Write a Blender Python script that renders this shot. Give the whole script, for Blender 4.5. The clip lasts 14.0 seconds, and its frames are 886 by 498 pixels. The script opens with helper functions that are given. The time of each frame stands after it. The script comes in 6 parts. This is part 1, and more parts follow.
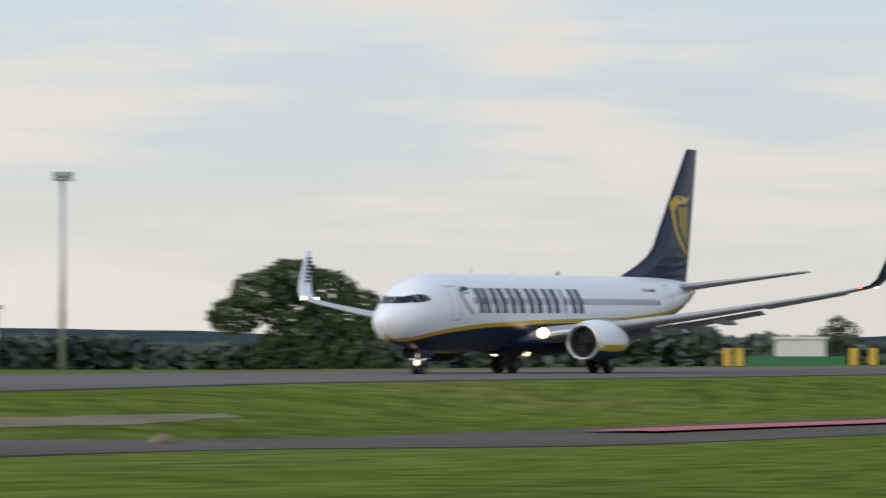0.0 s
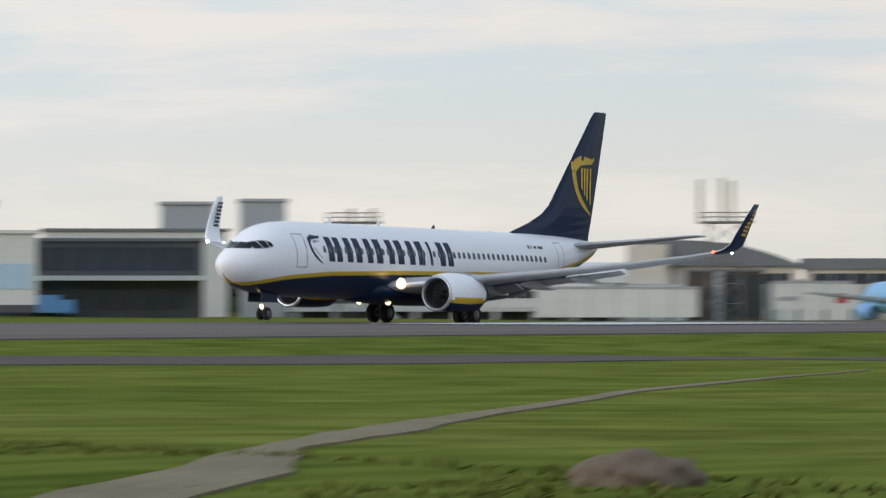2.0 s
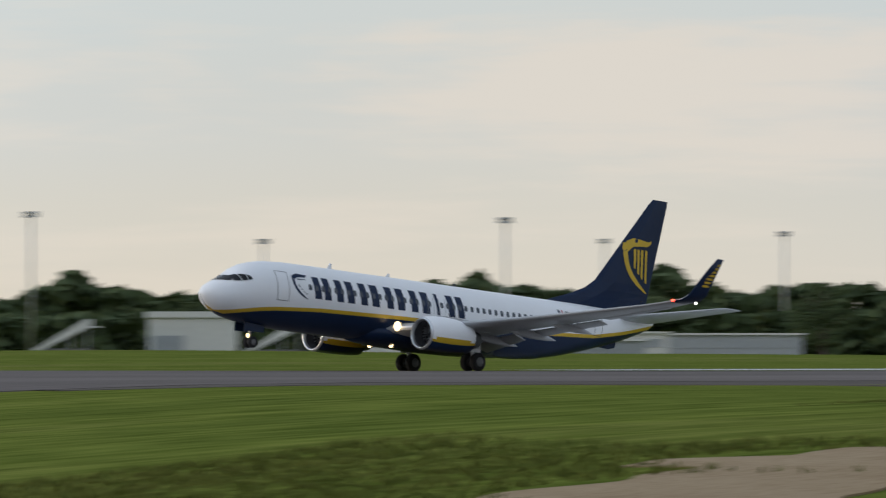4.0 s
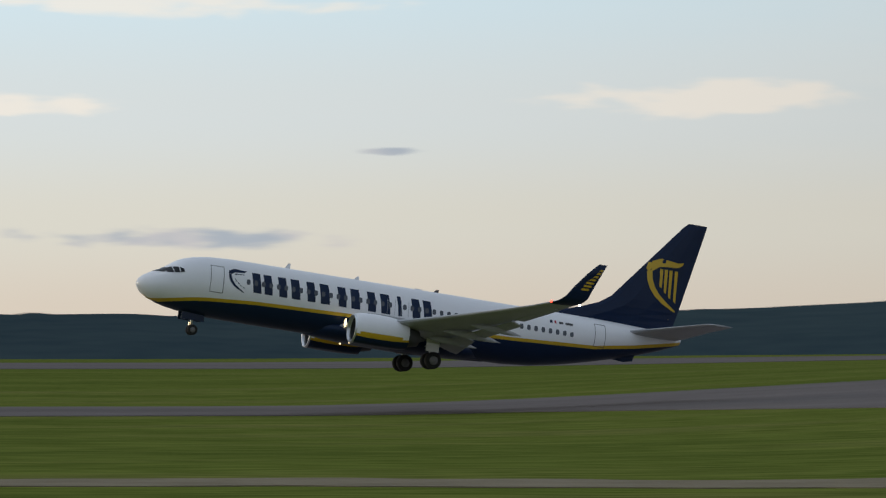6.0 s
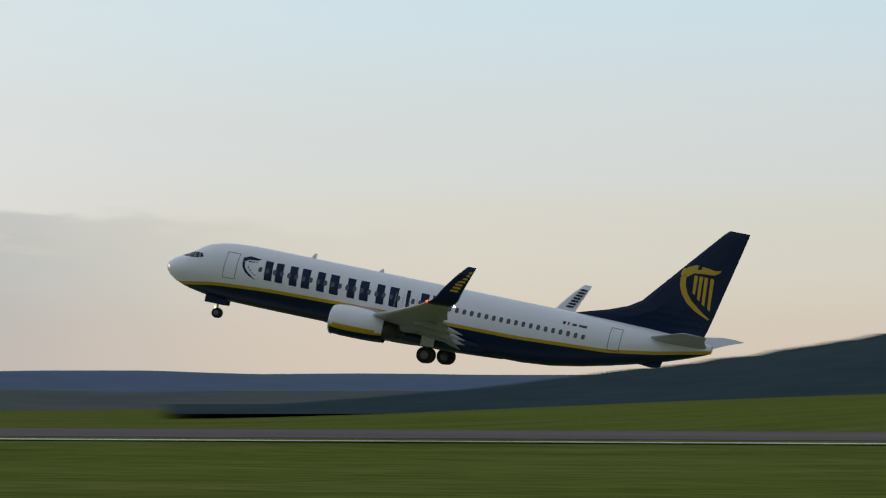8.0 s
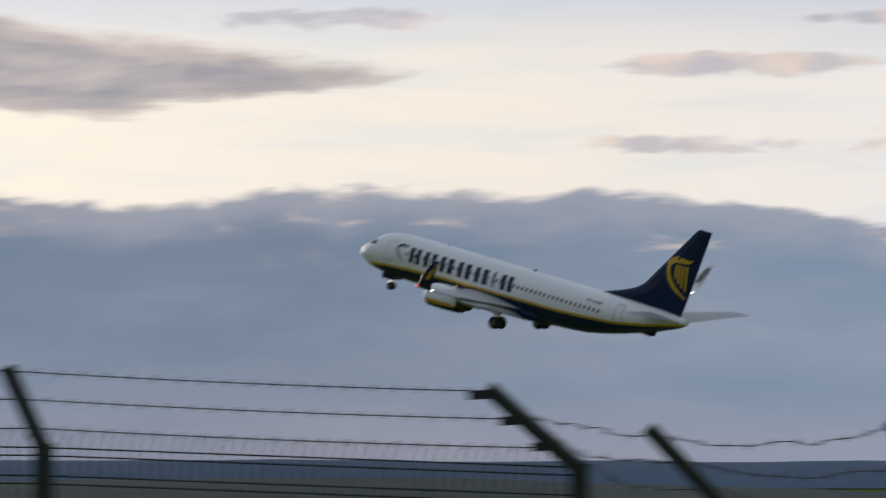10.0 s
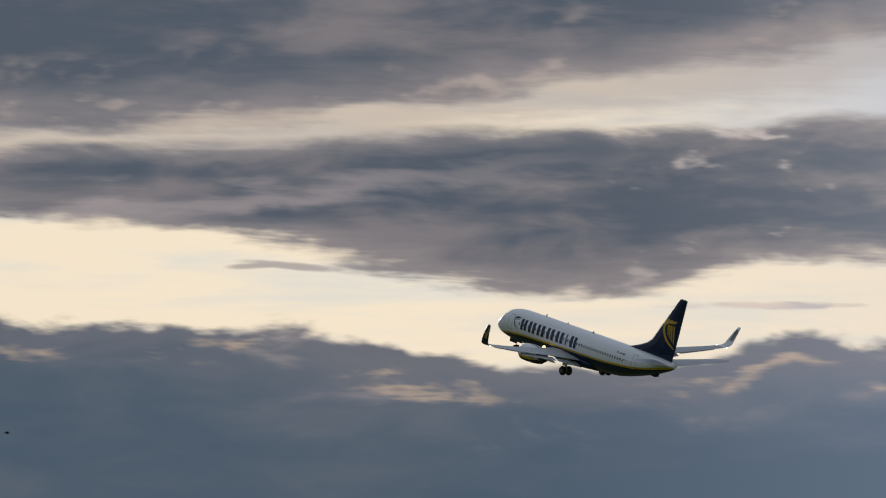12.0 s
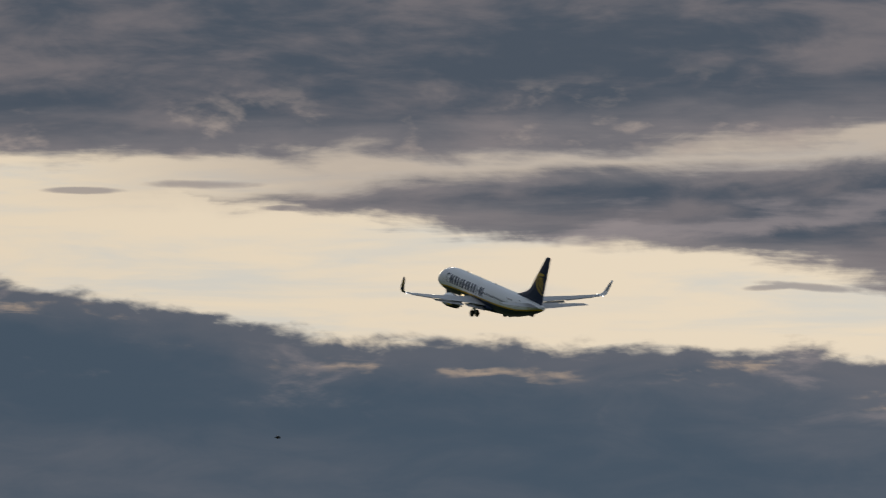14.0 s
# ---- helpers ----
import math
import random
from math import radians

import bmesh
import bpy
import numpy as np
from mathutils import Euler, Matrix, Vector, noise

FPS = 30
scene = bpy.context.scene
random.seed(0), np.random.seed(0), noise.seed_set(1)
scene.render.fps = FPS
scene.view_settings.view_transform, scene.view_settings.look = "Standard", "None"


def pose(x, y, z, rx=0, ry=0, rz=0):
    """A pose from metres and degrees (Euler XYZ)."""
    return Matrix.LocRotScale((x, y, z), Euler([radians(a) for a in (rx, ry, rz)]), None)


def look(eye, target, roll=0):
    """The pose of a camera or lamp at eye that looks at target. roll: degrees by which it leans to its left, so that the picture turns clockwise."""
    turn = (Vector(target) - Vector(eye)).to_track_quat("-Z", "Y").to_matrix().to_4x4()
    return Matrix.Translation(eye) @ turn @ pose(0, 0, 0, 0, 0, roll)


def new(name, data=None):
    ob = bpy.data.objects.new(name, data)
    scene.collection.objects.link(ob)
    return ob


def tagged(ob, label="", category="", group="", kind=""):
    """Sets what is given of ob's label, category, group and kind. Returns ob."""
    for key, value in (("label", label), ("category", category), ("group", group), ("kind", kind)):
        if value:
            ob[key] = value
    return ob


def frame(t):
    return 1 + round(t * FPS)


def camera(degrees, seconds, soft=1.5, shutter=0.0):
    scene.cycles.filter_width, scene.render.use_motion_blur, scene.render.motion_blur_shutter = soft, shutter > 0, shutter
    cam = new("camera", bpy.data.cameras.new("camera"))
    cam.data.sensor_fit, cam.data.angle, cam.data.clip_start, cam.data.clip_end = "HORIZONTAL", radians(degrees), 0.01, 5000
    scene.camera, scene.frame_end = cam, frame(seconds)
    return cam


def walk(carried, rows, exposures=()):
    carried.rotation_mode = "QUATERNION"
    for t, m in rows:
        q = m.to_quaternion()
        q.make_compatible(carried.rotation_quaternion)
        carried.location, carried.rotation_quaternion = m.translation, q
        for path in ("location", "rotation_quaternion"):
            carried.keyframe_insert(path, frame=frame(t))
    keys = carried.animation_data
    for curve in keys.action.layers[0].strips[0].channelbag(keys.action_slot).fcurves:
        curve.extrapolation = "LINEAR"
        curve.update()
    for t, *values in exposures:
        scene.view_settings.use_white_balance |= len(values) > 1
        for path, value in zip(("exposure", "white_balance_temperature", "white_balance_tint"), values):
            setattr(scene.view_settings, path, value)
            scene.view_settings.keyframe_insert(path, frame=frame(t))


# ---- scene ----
cam = camera(10.54, 14.0, soft=1.15, shutter=0.5)
EYE = 1.2
# seconds, east, north, bearing from north (clockwise), tilt
CAM_ROWS = [
    (0.0, 129.4, 148.4, 66.000, 1.223),
    (0.5, 113.2, 140.6, 62.616, 1.276),
    (1.0, 97.5, 131.8, 58.343, 1.178),
    (1.5, 82.5, 121.9, 55.640, 1.150),
    (2.0, 67.9, 111.3, 51.872, 0.635),
    (2.5, 54.3, 99.6, 47.018, 0.613),
    (3.0, 41.7, 86.7, 41.289, 0.829),
    (3.5, 30.6, 72.5, 35.114, 1.301),
    (4.0, 20.8, 57.4, 30.820, 1.228),
    (4.5, 12.4, 41.5, 24.893, 1.192),
    (5, 5.7, 24.8, 18.809, 1.142),
    (5.5, 1.4, 9.4, 12.693, 1.143),
    (6, 0.1, 1.5, 6.585, 1.186),
    (6.5, 0.0, 0.0, 0.481, 1.281),
    (7.0, 0.0, 0.0, -7.069, 1.220),
    (7.5, 0.0, 0.0, -14.974, 1.348),
    (8, 0.0, 0.0, -22.708, 1.521),
    (8.5, 0.0, 0.0, -29.950, 1.766),
    (9, 0.0, 0.0, -36.446, 2.096),
    (9.5, 0.0, 0.0, -42.053, 2.519),
    (10.0, 0.0, 0.0, -47.109, 2.607),
    (10.5, 0.0, 0.0, -51.888, 2.587),
    (10.6, 0.0, 0.0, -52.400, 2.750),
    (11.0, 0.0, 0.0, -55.312, 3.440),
    (11.5, 0.0, 0.0, -58.096, 3.877),
    (12.0, 0.0, 0.0, -61.143, 4.634),
    (12.5, 0.0, 0.0, -62.666, 4.400),
    (13.0, 0.0, 0.0, -64.621, 4.473),
    (13.5, 0.0, 0.0, -66.373, 4.701),
    (14.0, 0.0, 0.0, -67.331, 4.895),]


def aim(x, y, az, tilt):
    a, e = radians(az), radians(tilt)
    return look((x, y, EYE), (x + 100 * math.sin(a) * math.cos(e), y + 100 * math.cos(a) * math.cos(e), EYE + 100 * math.sin(e)))


walk(cam, [(t, aim(x, y, az, tilt)) for t, x, y, az, tilt in CAM_ROWS],
     exposures=((0.0, 0.0), (2.5, 0.0), (4.0, -0.33), (6.5, -0.86), (7.2, -0.95), (9.5, -1.0), (10.5, -1.14), (11.0, -1.24), (12.5, -1.48), (14.0, -1.6)))

# ---- world and light ----


def sky_world():
    world = bpy.data.worlds.new("evening_sky")
    scene.world = world
    world.use_nodes = True
    nt = world.node_tree
    nt.nodes.clear()
    N, K = nt.nodes.new, nt.links.new

    def val(op, a, b=None, c=None, clamp=False):
        n = N("ShaderNodeMath")
        n.operation, n.use_clamp = op, clamp
        for i, v in enumerate((a, b, c)):
            if v is None:
                continue
            if isinstance(v, (int, float)):
                n.inputs[i].default_value = v
            else:
                K(v, n.inputs[i])
        return n.outputs[0]

    def ramp(fac, lo, hi, a=0.0, b=1.0, kind="SMOOTHSTEP"):
        n = N("ShaderNodeMapRange")
        n.interpolation_type = kind
        for i, v in enumerate((fac, lo, hi, a, b)):
            if isinstance(v, (int, float)):
                n.inputs[i].default_value = v
            else:
                K(v, n.inputs[i])
        return n.outputs[0]

    def curve(fac, lo, hi, stops, kind="EASE"):
        n = N("ShaderNodeValToRGB")
        n.color_ramp.interpolation = kind
        while len(n.color_ramp.elements) < len(stops):
            n.color_ramp.elements.new(0.5)
        for el, (p, col) in zip(n.color_ramp.elements, stops):
            el.position = (p - lo) / (hi - lo)
            el.color = (*(col if isinstance(col, tuple) else (col,) * 3), 1)
        K(ramp(fac, lo, hi, kind="LINEAR"), n.inputs[0])
        return n.outputs[0]

    def mix(f, a, b):
        n = N("ShaderNodeMix")
        n.data_type = "RGBA"
        for s, v in ((n.inputs[0], f), (n.inputs[6], a), (n.inputs[7], b)):
            if isinstance(v, tuple):
                s.default_value = (*v, 1)
            elif isinstance(v, (int, float)):
                s.default_value = v
            else:
                K(v, s)
        return n.outputs[2]

    def strength_in(node):
        n = N("ShaderNodeMath")
        n.operation = "MULTIPLY"
        n.inputs[1].default_value = 2.5
        K(n.outputs[0], node.inputs[1])
        return n.inputs[0]

    tc = N("ShaderNodeTexCoord")
    sep = N("ShaderNodeSeparateXYZ")
    K(tc.outputs["Generated"], sep.inputs[0])
    az = val("MULTIPLY", val("ARCTAN2", sep.outputs[0], sep.outputs[1]), 57.2958)
    el = val("MULTIPLY", val("ARCSINE", sep.outputs[2]), 57.2958)

    def cloud_noise(sx, sy, detail, seed, rough=0.55, distort=0.0):
        c = N("ShaderNodeCombineXYZ")
        K(val("MULTIPLY", az, sx), c.inputs[0])
        K(val("MULTIPLY", el, sy), c.inputs[1])
        c.inputs[2].default_value = seed
        n = N("ShaderNodeTexNoise")
        n.inputs["Scale"].default_value, n.inputs["Detail"].default_value = 1.0, detail
        n.inputs["Roughness"].default_value, n.inputs["Distortion"].default_value = rough, distort
        K(c.outputs[0], n.inputs["Vector"])
        return val("SUBTRACT", n.outputs[0], 0.5)

    broad = cloud_noise(0.16, 0.75, 4, 3.1, 0.5, 0.3)
    puff = cloud_noise(0.75, 2.2, 7, 8.4, 0.6, 0.5)
    wisp = cloud_noise(0.30, 2.6, 6, 1.7, 0.6, 0.3)

    def edge(stops):
        """A height in degrees along the bearing, from stops of (bearing, height)."""
        return val("MULTIPLY", curve(az, -90, -20, [(p, h / 10) for p, h in stops], "LINEAR"), 10.0)

    def clumps(spots, rough, amount, soft=0.45):
        """Cover of ragged flat clouds, each (bearing, height, half width, half height, slope)."""
        best = None
        for a0, e0, w, h, slope in spots:
            da = val("SUBTRACT", az, a0)
            u = val("DIVIDE", da, w)
            v = val("DIVIDE", val("SUBTRACT", val("SUBTRACT", el, e0), val("MULTIPLY", da, slope)), h)
            d = val("SUBTRACT", 1.0, val("ADD", val("MULTIPLY", u, u), val("MULTIPLY", v, v)))
            best = d if best is None else val("MAXIMUM", best, d)
        return ramp(val("ADD", best, val("MULTIPLY", rough, amount * 1.25)), 0.12, 0.12 + soft)

    big = cloud_noise(0.28, 1.05, 6, 5.3, 0.58, 0.4)
    billow = cloud_noise(1.15, 1.9, 5, 12.2, 0.5, 0.0)
    shag = val("ADD", puff, val("MULTIPLY", cloud_noise(1.9, 4.6, 5, 33.0, 0.6, 0.3), 0.6))

    # clear evening air
    clear = curve(el, -2, 12, [(-2, (0.62, 0.54, 0.46)), (0.3, (0.68, 0.60, 0.51)), (1.5, (0.68, 0.665, 0.60)), (2.8, (0.65, 0.70, 0.72)), (4.4, (0.61, 0.75, 0.83)), (7.0, (0.55, 0.71, 0.83)), (12, (0.46, 0.55, 0.65))])
    sky = N("ShaderNodeTexSky")
    sky.sky_type, sky.sun_disc = "NISHITA", False
    sky.sun_elevation, sky.sun_rotation = radians(SUN_EL), radians(SUN_AZ)
    nish = N("ShaderNodeMix")
    nish.data_type, nish.blend_type = "RGBA", "MULTIPLY"
    nish.inputs[0].default_value = 1.0
    K(sky.outputs[0], nish.inputs[6])
    nish.inputs[7].default_value = (0.1, 0.1, 0.1, 1)
    base = mix(0.12, clear, nish.outputs[2])
    # thin high veil over the eastern half
    veil = ramp(val("ADD", broad, val("MULTIPLY", wisp, 0.5)), -0.08, 0.16)
    east = mix(veil, mix(0.5, base, (0.60, 0.68, 0.74)), (0.77, 0.735, 0.70))
    low_haze = ramp(el, 0.0, 3.2, 1.0, 0.0)
    warm = mix(ramp(az, 44, 30), (0.79, 0.745, 0.675), (0.82, 0.735, 0.60))
    east = mix(val("MULTIPLY", low_haze, 0.65), east, warm)
    east = mix(val("MULTIPLY", ramp(az, 46, 32), 0.38), east, (0.83, 0.755, 0.615))
    is_east = ramp(az, 4, 34)
    col = mix(is_east, base, east)
    # cream and grey clouds over the hangar side
    cream = clumps([(-2.6, 3.35, 2.3, 0.30, 0.02), (2.9, 4.15, 3.4, 0.22, -0.02), (-7.6, 3.6, 1.0, 0.3, 0.0), (1.2, 2.9, 1.8, 0.16, 0.0), (-12.0, 2.6, 2.5, 0.3, 0.0), (9.5, 3.0, 2.2, 0.25, 0.0)], shag, 2.6, 0.8)
    col = mix(val("MULTIPLY", cream, 0.62), col, (0.86, 0.77, 0.66))
    grey = clumps([(-2.5, 2.62, 1.9, 0.34, -0.10), (-0.6, 2.30, 1.3, 0.17, -0.10), (-3.6, 2.20, 1.3, 0.14, 0.0), (-6.4, 2.36, 1.4, 0.24, -0.05), (-9.6, 2.2, 1.0, 0.17, -0.1), (-12.2, 1.75, 1.5, 0.34, 0.0), (3.2, 1.32, 2.4, 0.17, -0.02), (6.0, 2.35, 0.4, 0.06, 0.0)], shag, 2.6, 0.8)
    grey_col = mix(ramp(billow, -0.12, 0.18), (0.33, 0.38, 0.45), (0.52, 0.50, 0.51))
    col = mix(val("MULTIPLY", grey, 0.85), col, grey_col)
    # western clouds: a bank below, a bright gap crossed by a long wedge, a dark deck above
    is_west = ramp(az, -22, -36)
    calm = ramp(val("ADD", cloud_noise(0.10, 0.55, 3, 6.6, 0.5, 0.2), val("MULTIPLY", puff, 0.30)), -0.16, 0.18)
    glow = curve(az, -90, -20, [(-90, (0.95, 0.79, 0.58)), (-62, (0.96, 0.82, 0.63)), (-48, (0.84, 0.76, 0.67)), (-38, (0.82, 0.79, 0.79)), (-20, (0.66, 0.66, 0.64))])
    west = mix(val("MULTIPLY", ramp(wisp, -0.08, 0.2), 0.55), glow, (0.66, 0.70, 0.70))
    west = mix(val("MULTIPLY", ramp(el, 4.6, 6.0), ramp(az, -60, -54)), west, (0.56, 0.60, 0.68))
    # pinkish shreds towards the north
    shred = clumps([(-43.6, 4.80, 1.7, 0.17, 0.0), (-38.6, 4.55, 2.4, 0.28, -0.02), (-39.8, 3.85, 2.6, 0.30, 0.0), (-44.0, 3.85, 1.7, 0.14, 0.0), (-48.4, 5.35, 2.2, 0.18, 0.0), (-36.8, 5.0, 1.6, 0.4, 0.0), (-57.5, 3.95, 1.4, 0.06, 0.0), (-41.5, 5.35, 1.4, 0.10, 0.0)], shag, 3.0, 0.9)
    west = mix(val("MULTIPLY", shred, 0.75), west, mix(ramp(billow, -0.1, 0.15), (0.43, 0.41, 0.46), (0.70, 0.56, 0.50)))
    wing = clumps([(-62.95, 4.43, 0.75, 0.06, -0.09), (-63.4, 4.43, 0.5, 0.05, 0.06), (-71.6, 5.58, 0.6, 0.05, 0.0), (-70.2, 5.66, 0.9, 0.07, 0.0), (-69.2, 5.38, 0.35, 0.04, 0.0)], shag, 1.2, 0.8)
    west = mix(val("MULTIPLY", wing, 0.7), west, (0.30, 0.27, 0.28))
    wave = val("ADD", val("MULTIPLY", wisp, 0.75), val("ADD", val("MULTIPLY", puff, 0.55), val("MULTIPLY", billow, 0.30)))
    el_w = val("ADD", el, wave)
    lit = ramp(az, -60, -51)
    roll = cloud_noise(0.42, 1.75, 6, 15.5, 0.56, 0.35)
    deck_tone = ramp(val("ADD", roll, val("ADD", val("MULTIPLY", broad, 0.9), val("MULTIPLY", puff, 0.7))), -0.20, 0.26)
    deck_col = mix(deck_tone, mix(lit, (0.086, 0.108, 0.142), (0.25, 0.262, 0.305)), mix(lit, (0.215, 0.198, 0.212), (0.52, 0.455, 0.44)))
    # the upper deck
    up = edge([(-90, 6.0), (-73, 5.92), (-68.6, 5.92), (-65, 6.05), (-62, 6.28), (-60, 6.6), (-57, 6.9), (-54, 7.4), (-40, 9.0), (-20, 10.0)])
    depth_up = val("SUBTRACT", el_w, up)
    upper = ramp(depth_up, -0.10, 0.20)
    rim_up = ramp(depth_up, 0.75, 0.0)
    tear = ramp(val("ADD", billow, val("MULTIPLY", shag, 0.6)), 0.06, 0.26)
    upper_col = mix(val("MULTIPLY", rim_up, 0.35), deck_col, (0.50, 0.42, 0.40))
    upper_col = mix(val("MULTIPLY", val("MULTIPLY", tear, ramp(depth_up, 1.3, 0.3)), 0.55), upper_col, (0.56, 0.46, 0.40))
    slot = val("MULTIPLY", ramp(depth_up, -0.75, -0.15), ramp(az, -73, -68))
    west = mix(val("MULTIPLY", slot, 0.62), west, mix(lit, (0.42, 0.36, 0.335), (0.56, 0.50, 0.49)))
    west = mix(upper, west, upper_col)
    # the wedge
    lo = edge([(-90, 6.0), (-72, 5.75), (-70, 5.42), (-68, 5.2), (-66, 4.95), (-64, 4.75), (-62, 4.43), (-60, 4.02), (-58.5, 4.07), (-57.5, 4.36), (-55.7, 4.47), (-53, 4.3), (-51, 4.15), (-49, 4.45), (-47.5, 4.72), (-46, 4.95), (-20, 6.0)])
    hi = edge([(-90, 5.2), (-72, 5.45), (-70, 5.5), (-68, 5.74), (-66.5, 5.86), (-62, 6.05), (-59, 6.1), (-56.4, 6.25), (-53.7, 6.1), (-52.5, 5.4), (-51, 5.15), (-49, 4.98), (-47.5, 4.78), (-46, 4.5), (-20, 4.0)])
    inside = val("MINIMUM", val("SUBTRACT", el_w, lo), val("SUBTRACT", hi, val("ADD", el, val("MULTIPLY", wave, 0.6))))
    rift = val("SUBTRACT", el, val("ADD", 5.35, val("MULTIPLY", val("ADD", az, 62.0), 0.09)))
    rift = val("MULTIPLY", ramp(val("ABSOLUTE", val("ADD", rift, wave)), 0.22, 0.0), ramp(az, -58, -63))
    wedge = ramp(inside, -0.06, 0.16)
    wedge_col = mix(val("MULTIPLY", ramp(inside, 0.42, 0.0), 0.45), deck_col, mix(lit, (0.40, 0.35, 0.34), (0.66, 0.54, 0.48)))
    wedge_col = mix(val("MULTIPLY", rift, 0.5), wedge_col, (0.42, 0.36, 0.36))
    holes = val("MULTIPLY", ramp(val("ADD", billow, val("MULTIPLY", shag, 0.8)), 0.13, 0.30), ramp(az, -60.5, -57))
    wedge_col = mix(val("MULTIPLY", holes, 0.75), wedge_col, (0.66, 0.57, 0.53))
    west = mix(wedge, west, wedge_col)
    # the low bank, with a lit seam under its crest
    top = edge([(-90, 4.7), (-72.3, 4.50), (-71, 4.3), (-69.8, 4.02), (-68.5, 3.82), (-66, 3.74), (-63, 3.76), (-61.7, 3.42), (-59.5, 3.2), (-58, 3.35), (-57, 3.6), (-54, 3.52), (-51.2, 3.12), (-48.5, 3.3), (-45, 3.25), (-42.5, 3.06), (-40.5, 2.78), (-37, 2.5), (-20, 1.5)])
    sink = val("SUBTRACT", top, val("ADD", el, val("ADD", val("MULTIPLY", billow, 0.45), val("MULTIPLY", shag, 0.42))))
    bank = ramp(sink, -0.06, 0.10)
    bank_col = mix(calm, (0.075, 0.108, 0.150), (0.140, 0.155, 0.188))
    bank_col = mix(ramp(az, -62, -51), bank_col, mix(calm, (0.150, 0.198, 0.275), (0.208, 0.242, 0.315)))
    bank_col = mix(ramp(az, -50, -41), bank_col, mix(calm, (0.205, 0.272, 0.372), (0.278, 0.322, 0.41)))
    pink = val("MULTIPLY", ramp(el, 1.1, 0.1), ramp(az, -62, -46))
    bank_col = mix(val("MULTIPLY", pink, 0.30), bank_col, (0.42, 0.36, 0.40))
    crest = ramp(sink, 0.7, 0.05)
    bank_col = mix(val("MULTIPLY", crest, 0.45), bank_col, mix(ramp(az, -60, -48), (0.20, 0.19, 0.21), (0.42, 0.40, 0.44)))
    seam_noise = val("ADD", wisp, val("MULTIPLY", shag, 0.6))
    seam_where = ramp(val("ADD", cloud_noise(0.55, 1.2, 4, 41.0, 0.55, 0.2), val("MULTIPLY", shag, 0.5)), 0.0, 0.17)
    seam = val("MULTIPLY", ramp(val("ABSOLUTE", val("ADD", val("SUBTRACT", sink, 0.36), val("MULTIPLY", seam_noise, 1.1))), 0.13, 0.0), seam_where)
    bank_col = mix(val("MULTIPLY", seam, 0.62), bank_col, mix(ramp(az, -60, -48), (0.60, 0.45, 0.33), (0.72, 0.58, 0.50)))
    tatter = ramp(val("ADD", cloud_noise(0.5, 1.9, 6, 27.0, 0.6, 0.4), val("MULTIPLY", puff, 0.4)), 0.06, 0.25)
    bank_col = mix(val("MULTIPLY", val("MULTIPLY", ramp(sink, 1.3, 0.2), tatter), 0.4), bank_col, (0.42, 0.35, 0.34))
    west = mix(bank, west, bank_col)
    col = mix(is_west, col, west)
    # high overcast overhead, out of view
    col = mix(ramp(el, 8, 22), col, (0.42, 0.49, 0.59))
    bg = N("ShaderNodeBackground")
    K(curve(az, -180, 180, [(-180, 0.56), (-100, 0.84), (-60, 1.02), (-35, 0.83), (0, 0.76), (30, 0.46), (70, 0.40), (110, 0.42), (180, 0.56)]), strength_in(bg))
    K(col, bg.inputs[0])
    out = N("ShaderNodeOutputWorld")
    K(bg.outputs[0], out.inputs[0])


SUN_AZ, SUN_EL = -72.0, 9.0
sky_world()
sun = new("sun", bpy.data.lights.new("sun", "SUN"))
sun.data.energy, sun.data.angle, sun.data.color = 1.2, radians(14), (1.0, 0.86, 0.68)
_a, _e = radians(SUN_AZ), radians(SUN_EL)
sun.matrix_world = look((0, 0, 80), (-math.sin(_a) * math.cos(_e), -math.cos(_a) * math.cos(_e), 80 - math.sin(_e)))

# ---- materials ----


